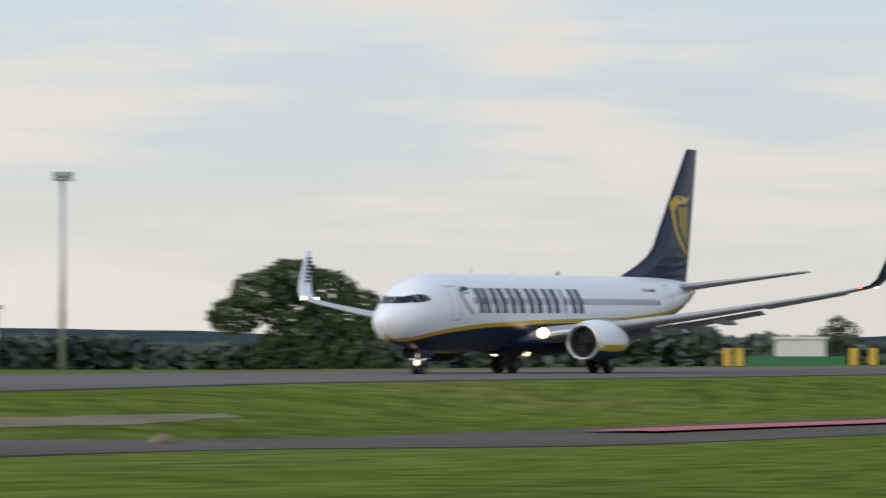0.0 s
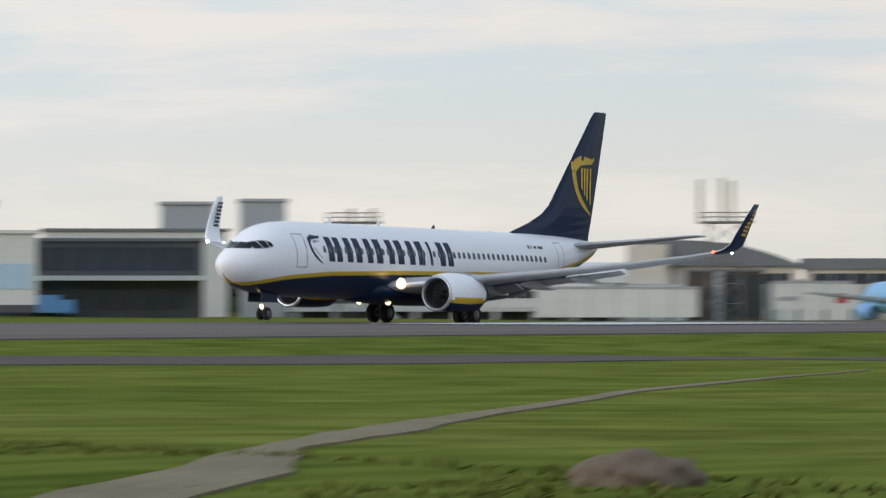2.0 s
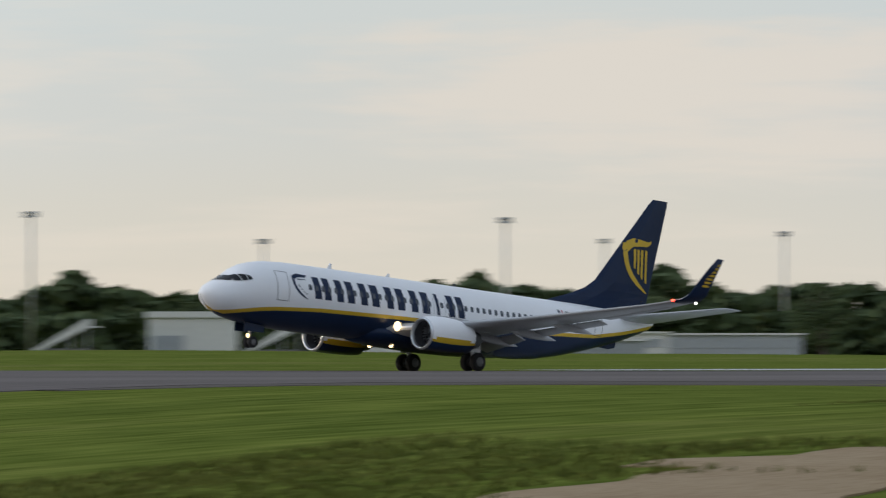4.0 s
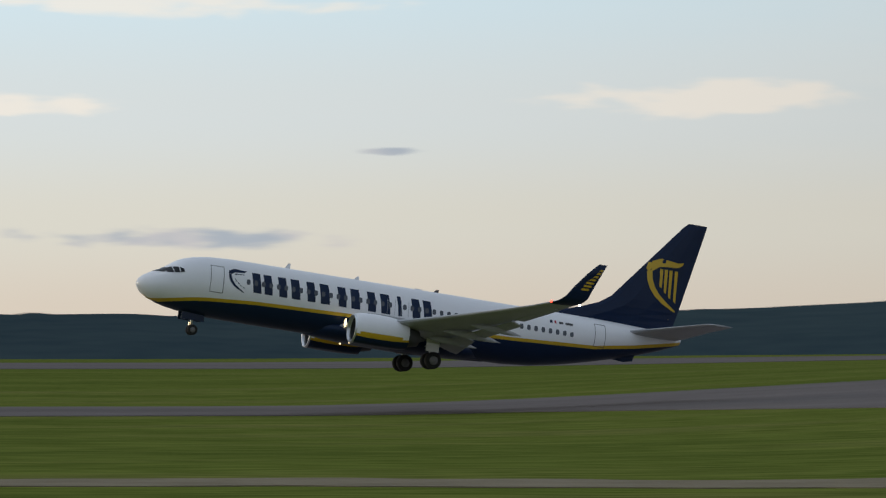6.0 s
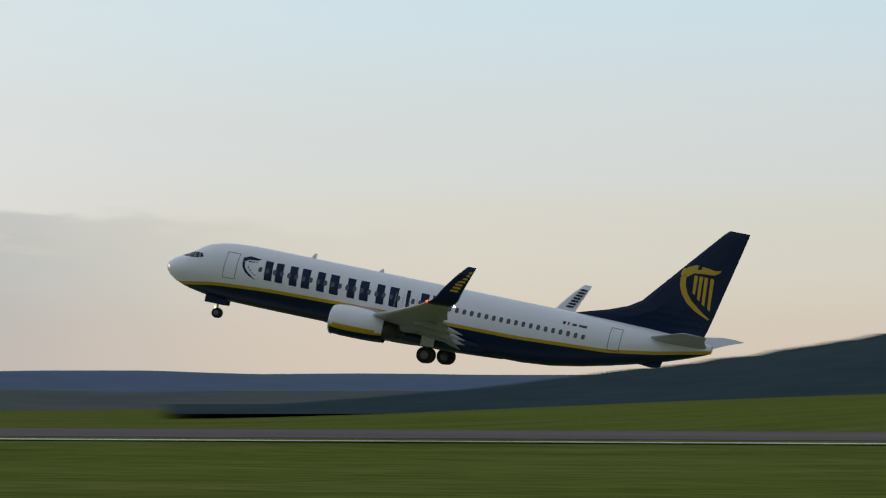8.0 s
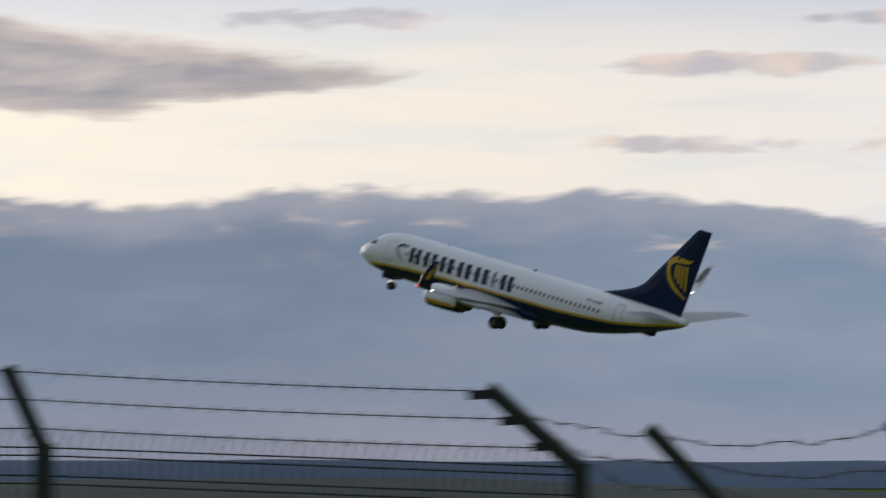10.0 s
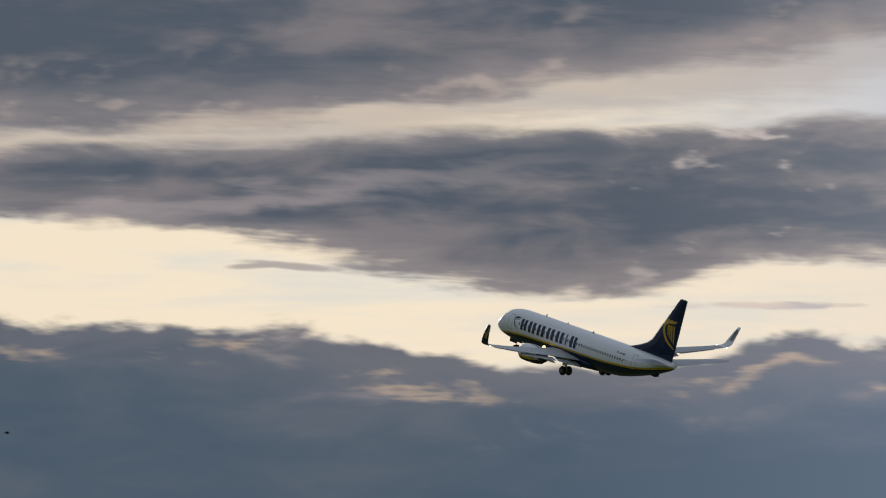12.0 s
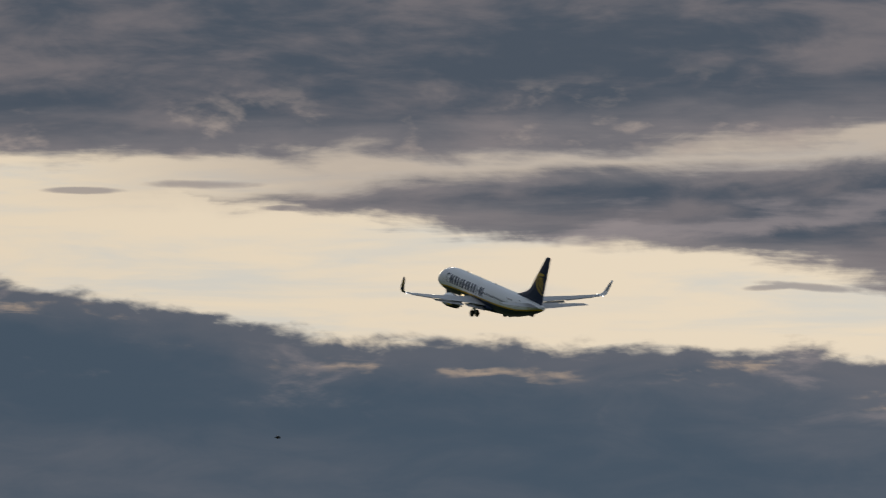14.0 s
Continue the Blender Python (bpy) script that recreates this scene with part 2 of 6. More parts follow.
def mat(name, color, rough=0.6, metal=0.0, vary=0.15, scale=4.0, fine=40.0, bump=0.0, color2=None, emit=0.0, spec=0.5, stretch=(1, 1, 1), by_object=0.0):
    m = bpy.data.materials.new(name)
    m.use_nodes = True
    nt = m.node_tree
    b = nt.nodes["Principled BSDF"]
    b.inputs["Roughness"].default_value, b.inputs["Metallic"].default_value = rough, metal
    b.inputs["Specular IOR Level"].default_value = spec
    if emit:
        b.inputs["Base Color"].default_value = (*color, 1)
        b.inputs["Emission Color"].default_value = (*color, 1)
        b.inputs["Emission Strength"].default_value = emit
        return m
    tc, mp = nt.nodes.new("ShaderNodeTexCoord"), nt.nodes.new("ShaderNodeMapping")
    mp.inputs["Scale"].default_value = stretch
    nt.links.new(tc.outputs["Object"], mp.inputs[0])
    facs = []
    for sc, det in ((scale, 4), (fine, 6)):
        n = nt.nodes.new("ShaderNodeTexNoise")
        n.inputs["Scale"].default_value, n.inputs["Detail"].default_value = sc, det
        nt.links.new(mp.outputs[0], n.inputs["Vector"])
        facs.append(n.outputs[0])
    add = nt.nodes.new("ShaderNodeMath")
    add.operation = "MULTIPLY_ADD"
    nt.links.new(facs[1], add.inputs[0])
    add.inputs[1].default_value = 0.5
    half = nt.nodes.new("ShaderNodeMath")
    half.operation = "MULTIPLY"
    nt.links.new(facs[0], half.inputs[0])
    half.inputs[1].default_value = 0.5
    nt.links.new(half.outputs[0], add.inputs[2])
    fac = add.outputs[0]
    if by_object:
        oi = nt.nodes.new("ShaderNodeObjectInfo")
        a2 = nt.nodes.new("ShaderNodeMath")
        a2.operation = "MULTIPLY_ADD"
        nt.links.new(oi.outputs["Random"], a2.inputs[0])
        a2.inputs[1].default_value = by_object
        nt.links.new(fac, a2.inputs[2])
        fac = a2.outputs[0]
    rp = nt.nodes.new("ShaderNodeValToRGB")
    c2 = color2 or tuple(min(1, c * (1 + vary)) for c in color)
    c1 = color if color2 else tuple(c * (1 - vary) for c in color)
    rp.color_ramp.elements[0].position, rp.color_ramp.elements[0].color = 0.32, (*c1, 1)
    rp.color_ramp.elements[1].position, rp.color_ramp.elements[1].color = 0.68, (*c2, 1)
    nt.links.new(fac, rp.inputs[0])
    nt.links.new(rp.outputs[0], b.inputs["Base Color"])
    if bump:
        bp = nt.nodes.new("ShaderNodeBump")
        bp.inputs["Strength"].default_value, bp.inputs["Distance"].default_value = bump, 0.05
        nt.links.new(facs[1], bp.inputs["Height"])
        nt.links.new(bp.outputs[0], b.inputs["Normal"])
    return m


WHITE = mat("white_aircraft_paint", (0.86, 0.87, 0.89), 0.28, vary=0.02, scale=0.5, fine=6)
NAVY = mat("navy_aircraft_paint", (0.007, 0.020, 0.058), 0.3, vary=0.12, scale=0.6, fine=8, spec=0.22)
YELLOW = mat("yellow_aircraft_paint", (0.62, 0.40, 0.02), 0.35, vary=0.06)
ALU = mat("bare_aluminium", (0.62, 0.63, 0.64), 0.32, 0.9, vary=0.08, scale=2)
WINGGREY = mat("grey_wing_paint", (0.40, 0.41, 0.43), 0.38, vary=0.08, scale=0.8, fine=7)
DARKGREY = mat("dark_grey_metal", (0.07, 0.07, 0.075), 0.5, 0.3, vary=0.2)
TYRE = mat("tyre_rubber", (0.018, 0.018, 0.019), 0.85, vary=0.2, scale=8)
PANE = mat("dark_cabin_window", (0.09, 0.10, 0.12), 0.15, vary=0.1)
COCKPIT = mat("black_cockpit_glass", (0.012, 0.014, 0.018), 0.12, vary=0.2, spec=0.25)
HUB = mat("dull_wheel_hub", (0.16, 0.16, 0.165), 0.5, 0.5, vary=0.2)
GLASS = mat("dark_window_glass", (0.035, 0.042, 0.05), 0.12, vary=0.3, scale=0.6, spec=0.8)
LAMP = mat("lit_landing_lamp", (1.0, 0.72, 0.38), emit=4.0)
REDLAMP = mat("red_position_lamp", (1.0, 0.06, 0.03), emit=8.0)
STROBE = mat("white_position_lamp", (1.0, 0.97, 0.9), emit=12.0)
ASPHALT = mat("worn_runway_asphalt", (0.125, 0.110, 0.104), 0.9, vary=0.25, scale=0.03, fine=0.9, color2=(0.215, 0.190, 0.178), stretch=(0.25, 1.6, 1), spec=0.0)
TAXI = mat("taxiway_asphalt", (0.105, 0.092, 0.084), 0.9, vary=0.25, scale=0.05, fine=2.0, color2=(0.16, 0.140, 0.126), spec=0.0)
MARK = mat("white_runway_paint", (0.62, 0.62, 0.60), 0.7, vary=0.15, scale=0.4, fine=3)
EARTH = mat("trodden_brown_earth", (0.25, 0.175, 0.10), 0.95, vary=0.3, scale=0.3, fine=3, color2=(0.37, 0.28, 0.18), bump=0.3, spec=0.05)
DIRT = mat("dry_bare_earth", (0.165, 0.135, 0.085), 0.95, vary=0.3, scale=0.25, fine=3, color2=(0.27, 0.225, 0.15), bump=0.3, spec=0.05)
CONC = mat("weathered_concrete", (0.27, 0.265, 0.25), 0.9, vary=0.2, scale=0.3, fine=3, color2=(0.40, 0.39, 0.37))
CLAD_W = mat("off_white_cladding", (0.62, 0.62, 0.60), 0.6, vary=0.08, scale=0.15, fine=1.5)
CLAD_P = mat("pale_pinkish_render", (0.68, 0.60, 0.54), 0.75, vary=0.08, scale=0.2, fine=1.5)
STORE = mat("dark_brown_grey_cladding", (0.17, 0.16, 0.165), 0.6, vary=0.1, scale=0.15, fine=1.5)
CLAD_C = mat("cream_render", (0.58, 0.52, 0.44), 0.75, vary=0.1, scale=0.2, fine=1.5)
CLAD_G = mat("grey_metal_cladding", (0.34, 0.36, 0.385), 0.5, vary=0.1, scale=0.12, fine=1.2)
CLAD_B = mat("blue_grey_hangar_cladding", (0.52, 0.57, 0.61), 0.55, vary=0.08, scale=0.06, fine=0.8)
CLAD_D = mat("dark_grey_cladding", (0.075, 0.078, 0.085), 0.6, vary=0.15, scale=0.2, fine=2)
BROWN = mat("dark_brown_brick", (0.075, 0.06, 0.055), 0.85, vary=0.2, scale=0.5, fine=4)
ROOFG = mat("grey_roof_sheet", (0.15, 0.16, 0.17), 0.6, vary=0.12, scale=0.2, fine=2)
STEEL = mat("galvanised_steel", (0.42, 0.43, 0.43), 0.45, 0.6, vary=0.15, scale=1)
GANTRY = mat("dull_steel_frame", (0.16, 0.155, 0.155), 0.7, 0.2, vary=0.2)
TRUSS = mat("dark_steel_truss", (0.05, 0.055, 0.065), 0.6, 0.3, vary=0.2)
REDP = mat("red_paint", (0.42, 0.035, 0.05), 0.5, vary=0.12)
BLUEP = mat("sky_blue_paint", (0.16, 0.36, 0.66), 0.4, vary=0.08)
MIDBLUE = mat("bright_blue_aircraft_paint", (0.20, 0.43, 0.70), 0.4, vary=0.08)
PALEB = mat("pale_blue_paint", (0.42, 0.56, 0.70), 0.4, vary=0.08)
HUTG = mat("grey_green_paint", (0.10, 0.17, 0.16), 0.6, vary=0.15)
GREENP = mat("green_container_paint", (0.03, 0.16, 0.06), 0.6, vary=0.15)
YELP = mat("yellow_sign_panel", (0.66, 0.43, 0.04), 0.5, vary=0.08)
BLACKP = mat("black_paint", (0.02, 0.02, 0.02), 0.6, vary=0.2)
LEAF = mat("dark_summer_leaves", (0.060, 0.088, 0.044), 0.9, vary=0.4, scale=0.25, fine=1.5, color2=(0.120, 0.150, 0.075), spec=0.05)
# distant leaves: air haze mixed into the base colour, paler and bluer than LEAF
LEAF_FAR = mat("haze_tinted_leaves", (0.095, 0.120, 0.105), 0.95, vary=0.3, scale=0.08, fine=0.6, color2=(0.125, 0.150, 0.125), spec=0.0)
BARK = mat("grey_brown_bark", (0.10, 0.08, 0.065), 0.9, vary=0.3, scale=2, fine=12, bump=0.4)
POSTG = mat("dark_green_coated_steel", (0.016, 0.026, 0.021), 0.7, vary=0.3, scale=3, fine=30)
WIRE = mat("rusty_grey_wire", (0.10, 0.095, 0.09), 0.6, 0.5, vary=0.3, scale=6)
SOIL = mat("dark_heaped_soil", (0.035, 0.031, 0.027), 0.95, vary=0.4, scale=0.8, fine=5, color2=(0.075, 0.066, 0.055), bump=0.6, spec=0.05)
TIN = mat("mossy_fibre_cement", (0.050, 0.044, 0.038), 0.95, vary=0.3, scale=2, fine=12, color2=(0.105, 0.092, 0.075), bump=0.4, spec=0.05)
PIER = mat("pale_flaking_render", (0.06, 0.046, 0.034), 0.95, vary=0.4, scale=3, fine=11, color2=(0.24, 0.205, 0.17), bump=0.5, spec=0.05)
DEADWOOD = mat("weathered_dead_wood", (0.13, 0.105, 0.085), 0.9, vary=0.3, scale=4, fine=20, color2=(0.24, 0.20, 0.165), bump=0.3, spec=0.05)
RUST = mat("flaking_old_render", (0.036, 0.028, 0.022), 0.95, vary=0.4, scale=2, fine=9, color2=(0.105, 0.085, 0.066), bump=0.5, spec=0.05)


def grass_material():
    m = bpy.data.materials.new("mown_airfield_grass")
    m.use_nodes = True
    nt = m.node_tree
    b = nt.nodes["Principled BSDF"]
    b.inputs["Roughness"].default_value, b.inputs["Specular IOR Level"].default_value = 0.95, 0.0
    tc = nt.nodes.new("ShaderNodeTexCoord")

    def noise_at(scale, stretch, detail=5):
        mp, n = nt.nodes.new("ShaderNodeMapping"), nt.nodes.new("ShaderNodeTexNoise")
        mp.inputs["Scale"].default_value = stretch
        nt.links.new(tc.outputs["Object"], mp.inputs[0])
        nt.links.new(mp.outputs[0], n.inputs["Vector"])
        n.inputs["Scale"].default_value, n.inputs["Detail"].default_value = scale, detail
        return n.outputs[0]

    def ramp(f, stops):
        r = nt.nodes.new("ShaderNodeValToRGB")
        while len(r.color_ramp.elements) < len(stops):
            r.color_ramp.elements.new(0.5)
        for e, (p, c) in zip(r.color_ramp.elements, stops):
            e.position, e.color = p, (*c, 1)
        nt.links.new(f, r.inputs[0])
        return r.outputs[0]

    broad = ramp(noise_at(0.035, (0.5, 1.6, 1)), [(0.3, (0.106, 0.136, 0.030)), (0.52, (0.144, 0.175, 0.038)), (0.72, (0.178, 0.182, 0.056))])
    fine = ramp(noise_at(0.8, (0.35, 1.4, 1), 8), [(0.3, (0.55, 0.6, 0.5)), (0.7, (1.25, 1.2, 1.15))])
    mx = nt.nodes.new("ShaderNodeMix")
    mx.data_type, mx.blend_type = "RGBA", "MULTIPLY"
    mx.inputs[0].default_value = 1.0
    nt.links.new(broad, mx.inputs[6])
    nt.links.new(fine, mx.inputs[7])
    nt.links.new(mx.outputs[2], b.inputs["Base Color"])
    return m


GRASS = grass_material()

# ---- small mesh helpers ----


def part(name, bm, material, parent=None, label="", smooth=False):
    me = bpy.data.meshes.new(name)
    bm.to_mesh(me)
    bm.free()
    for m in material if isinstance(material, (list, tuple)) else [material]:
        me.materials.append(m)
    if smooth:
        for p in me.polygons:
            p.use_smooth = True
    ob = new(name, me)
    if parent is not None:
        ob.parent = parent
    if label:
        ob["label"] = label
    return ob


def thing(name, label, category, m=None, group="", kind=""):
    ob = new(name)
    ob.empty_display_size = 0.2
    if m is not None:
        ob.matrix_basis = m
    return tagged(ob, label, category, group, kind)


def box(bm, x0, x1, y0, y1, z0, z1, mi=0):
    vs = [bm.verts.new((x, y, z)) for z in (z0, z1) for x, y in ((x0, y0), (x1, y0), (x1, y1), (x0, y1))]
    for f in ((3, 2, 1, 0), (4, 5, 6, 7), (0, 1, 5, 4), (1, 2, 6, 5), (2, 3, 7, 6), (3, 0, 4, 7)):
        bm.faces.new([vs[i] for i in f]).material_index = mi
    return bm


def boxes(*specs):
    bm = bmesh.new()
    for s in specs:
        box(bm, *s)
    return bm


def loft(bm, rings, close=True, cap=True, mi=0):
    rows = [[bm.verts.new(p) for p in ring] for ring in rings]
    n = len(rows[0])
    for a, b in zip(rows, rows[1:]):
        for i in range(n if close else n - 1):
            j = (i + 1) % n
            bm.faces.new((a[i], a[j], b[j], b[i])).material_index = mi
    if cap:
        bm.faces.new(rows[0][::-1]).material_index = mi
        bm.faces.new(rows[-1]).material_index = mi
    return bm


def tube(bm, points, radii, n=8, mi=0):
    rings = []
    pts = [Vector(p) for p in points]
    if isinstance(radii, (int, float)):
        radii = [radii] * len(pts)
    for i, p in enumerate(pts):
        d = (pts[min(i + 1, len(pts) - 1)] - pts[max(i - 1, 0)]).normalized()
        u = d.cross(Vector((0, 0, 1)))
        u = u.normalized() if u.length > 1e-3 else Vector((1, 0, 0))
        v = d.cross(u)
        rings.append([p + radii[i] * (math.cos(2 * math.pi * k / n) * u + math.sin(2 * math.pi * k / n) * v) for k in range(n)])
    return loft(bm, rings, mi=mi)


def lathe_x(bm, profile, n=32, cy=0.0, cz=0.0, mi=0):
    """Profile of (x, r) turned about a line along x."""
    rings = [[(x, cy + r * math.sin(2 * math.pi * k / n), cz + r * math.cos(2 * math.pi * k / n)) for k in range(n)] for x, r in profile]
    return loft(bm, rings, cap=False, mi=mi)


def lathe_y(bm, profile, n=24, cx=0.0, cz=0.0, mi=0):
    rings = [[(cx + r * math.cos(2 * math.pi * k / n), y, cz + r * math.sin(2 * math.pi * k / n)) for k in range(n)] for y, r in profile]
    return loft(bm, rings, cap=True, mi=mi)


def smoothstep(a, b, x):
    t = min(1.0, max(0.0, (x - a) / (b - a)))
    return t * t * (3 - 2 * t)


# ---- the ground ----


def run_z(x):
    """Height of the runway, which falls towards the west."""
    return -3.2 * smoothstep(112, 25, x)


def near_edge(x):
    return 216 + 11 * smoothstep(235, 305, x) + 97 * smoothstep(85, 35, x)


def lane_near(x):
    return 195 + 0.00012 * (x - 250) ** 2 - 6 * smoothstep(185, 160, x) + 22 * smoothstep(135, 98, x)


def lane_far(x):
    return 206 + 0.00012 * (x - 250) ** 2 + 14 * smoothstep(170, 135, x)


def far_edge(x):
    return 328 - 26 * smoothstep(120, 200, x) - 30 * smoothstep(230, 350, x) + 34 * smoothstep(180, 60, x)


def table(t, rows):
    for (a, va), (b, vb) in zip(rows, rows[1:]):
        if t <= b:
            return va + (vb - va) * smoothstep(a, b, t)
    return rows[-1][1]


def ground_z(x, y):
    z = run_z(x)
    # the grass begins to fall away south of the runway and its side lane
    w = near_edge(x) - 25 * smoothstep(160, 95, x) - y
    east = smoothstep(40, 110, x)
    if w > 0:
        bank = table(x, [(100, 0.1), (147, 0.25), (186, 0.55), (216, 0.9), (250, 1.25)])
        z -= bank * smoothstep(0, 12, w) + 1.1 * smoothstep(16, 90, w) * east
    f = y - far_edge(x)
    if f > 0:
        b = math.degrees(math.atan2(x - 50, y - 100))
        rise = table(b, [(-60, -15.0), (-30, -13.0), (-17, -2.5), (-12, -1.9), (0, -1.8), (14, 0.0), (26, 1.4), (33, 1.0), (42, 0.1), (50, -0.8), (56, -1.4), (64, -1.9)])
        k = smoothstep(0, 200, f)
        z = z * (1 - k) + rise * k
    r = math.hypot(x, y)
    z += 1.2 * smoothstep(45, 12, r)
    far = math.hypot(x - 100, y - 250)
    return z - 3.0 * smoothstep(900, 2500, far)


def ground():
    def axis(c, reach, n, k):
        return [c + reach * math.sinh(k * (2 * i / n - 1)) / math.sinh(k) for i in range(n + 1)]
    xs, ys = axis(120, 4500, 300, 4.8), axis(200, 4500, 330, 5.4)
    verts = [(x, y, ground_z(x, y)) for y in ys for x in xs]
    n = len(xs)
    faces = [(j * n + i, j * n + i + 1, (j + 1) * n + i + 1, (j + 1) * n + i) for j in range(len(ys) - 1) for i in range(n - 1)]
    me = bpy.data.meshes.new("ground")
    me.from_pydata(verts, [], faces)
    me.materials.append(GRASS)
    for p in me.polygons:
        p.use_smooth = True
    tagged(new("ground", me), "mown green airfield grass, uneven and patchy", "grass", kind="structure")


def strip(name, label, edges, material, lift, kind="structure", category="runway"):
    """A paved strip: edges is a list of (x, y near, y far); it lies on the ground."""
    bm = bmesh.new()
    m = 8
    rows = []
    for x, y0, y1 in edges:
        row = [bm.verts.new((x, y0 + (y1 - y0) * i / m, ground_z(x, y0 + (y1 - y0) * i / m) + lift)) for i in range(m + 1)]
        # the slab's sides go down into the ground
        rows.append([bm.verts.new(row[0].co - Vector((0, 0, 0.7)))] + row + [bm.verts.new(row[-1].co - Vector((0, 0, 0.7)))])
    for a, b in zip(rows, rows[1:]):
        for i in range(m + 2):
            bm.faces.new((a[i], a[i + 1], b[i + 1], b[i]))
    bmesh.ops.recalc_face_normals(bm, faces=bm.faces)
    ob = part(name, bm, material)
    return tagged(ob, label, category, kind=kind)


ground()
strip("runway", "worn grey asphalt runway with pale dusty edges", [(x, near_edge(x), far_edge(x)) for x in range(-1200, 1000, 8)], ASPHALT, 0.05)
strip("taxiway", "narrow dark asphalt track beside the runway", [(x, lane_near(x), lane_far(x)) for x in range(98, 800, 8)], TAXI, 0.03, category="track")

strip("apron", "broad worn grey apron beyond the runway", [(x, 705.0, 1000.0) for x in range(-44, 420, 16)], ASPHALT, 0.05, category="apron")

# ---- runway paint and airfield furniture ----


def mark(name, label, x0, x1, y0, y1, material=None):
    bm = bmesh.new()
    n = max(1, int((x1 - x0) / 6))
    rows = [[bm.verts.new((x0 + (x1 - x0) * i / n, y, ground_z(x0 + (x1 - x0) * i / n, y) + 0.10)) for y in (y0, y1)] for i in range(n + 1)]
    for a, b in zip(rows, rows[1:]):
        bm.faces.new((a[0], b[0], b[1], a[1]))
    return tagged(part(name, bm, material or MARK), label, "marking", kind="structure")


mark("touchdown_block", "worn white painted runway block", 260, 284, 252, 268)
mark("touchdown_block", "worn white painted runway block", 176, 216, 300, 312)
mark("edge_line", "broad white painted runway edge line", -300, -46, 292.5, 297)
mark("red_surface_marking", "faded red painted patch on the track", 262, 330, 200.5, 203, REDP)


def runway_sign():
    m = pose(197, 192.2, ground_z(197, 192.2) + 0.05, 0, 0, -59) @ Matrix.Scale(0.9, 4)
    t = thing("holding_sign", "red runway holding sign with a yellow direction panel, on short legs", "sign", m)
    part("sign_panel", boxes((-0.12, 0.92, -0.1, 0.1, 0.06, 0.86)), REDP, t, "red enamelled panel")
    part("direction_panel", boxes((-0.68, -0.42, -0.1, 0.1, 0.06, 0.86)), YELP, t, "plain yellow panel")
    part("letter_panel", boxes((-0.415, -0.125, -0.1, 0.1, 0.06, 0.86)), BLACKP, t, "black panel with yellow bars")
    for z in (0.2, 0.42, 0.64):
        part("yellow_bar", boxes((-0.34, -0.2, -0.108, -0.1, z, z + 0.09)), YELP, t)
    for x in (-0.55, -0.05, 0.8):
        part("leg", boxes((x - 0.03, x + 0.03, -0.03, 0.03, -0.4, 0.07)), GANTRY, t)
    cu = bpy.data.curves.new("lettering", "FONT")
    cu.body, cu.size, cu.align_x, cu.align_y, cu.extrude = "12-30", 0.34, "CENTER", "CENTER", 0.004
    cu.materials.append(MARK)
    o = new("lettering", cu)
    o.parent = t
    o.matrix_basis = Matrix.Translation((0.4, -0.106, 0.46)) @ Euler((radians(90), 0, 0)).to_matrix().to_4x4()
    o["label"] = "white runway numbers"


runway_sign()


def small_lump():
    bm = bmesh.new()
    bmesh.ops.create_icosphere(bm, subdivisions=3, radius=0.5)
    for v in bm.verts:
        n = noise.noise(v.co * 3.0) * 0.12
        v.co = Vector((v.co.x * 0.9, v.co.y * 0.6, max(-0.05, v.co.z * 0.45))) * (1 + n)
    ob = part("earth_clod", bm, DIRT, None, "", True)
    ob.location = (236, 203.5, ground_z(236, 203.5) + 0.05)
    tagged(ob, "small brown clod of earth beside the track", "clod")


small_lump()


def patch(name, label, pts, material, lift=0.04, category="path"):
    """A path along points of (x, y, width), lying on the ground, with ragged edges."""
    bm = bmesh.new()
    rows = []
    seq = []
    for (a, b) in zip(pts, pts[1:]):
        seq += [tuple(a[i] + (b[i] - a[i]) * j / 14 for i in range(3)) for j in range(14)]
    seq.append(pts[-1])
    for i, (x, y, w) in enumerate(seq):
        p, q = seq[max(0, i - 1)], seq[min(len(seq) - 1, i + 1)]
        d = Vector((q[0] - p[0], q[1] - p[1], 0)).normalized()
        nrm = Vector((-d.y, d.x, 0))
        row = []
        for f in (-1, -0.5, 0, 0.5, 1):
            k = f * w / 2 * (1 + 0.35 * noise.noise(Vector((x * 0.35, y * 0.35, f * 3))))
            px, py = x + nrm.x * k, y + nrm.y * k
            row.append(bm.verts.new((px, py, ground_z(px, py) + lift)))
        rows.append([bm.verts.new(row[0].co - Vector((0, 0, 0.5)))] + row + [bm.verts.new(row[-1].co - Vector((0, 0, 0.5)))])
    for a, b in zip(rows, rows[1:]):
        for i in range(6):
            bm.faces.new((a[i], a[i + 1], b[i + 1], b[i]))
    bmesh.ops.recalc_face_normals(bm, faces=bm.faces)
    return tagged(part(name, bm, material), label, category, kind="structure")


patch("footpath", "bare pale earth track worn through the grass", [(98.5, 140.2, 0.5), (101.5, 141.8, 1.4), (106.3, 144.4, 1.4), (111.5, 148.0, 0.5), (117.3, 151.4, 0.9), (129, 158.4, 0.5), (146, 168, 0.4), (165, 177, 0.3), (178, 183, 0.15)], DIRT, 0.03)
patch("earth_patch", "dry brown bare earth at the field edge", [(80, 148, 2), (83, 143.5, 5), (87, 140, 5), (91, 138.5, 3)], EARTH, 0.03)
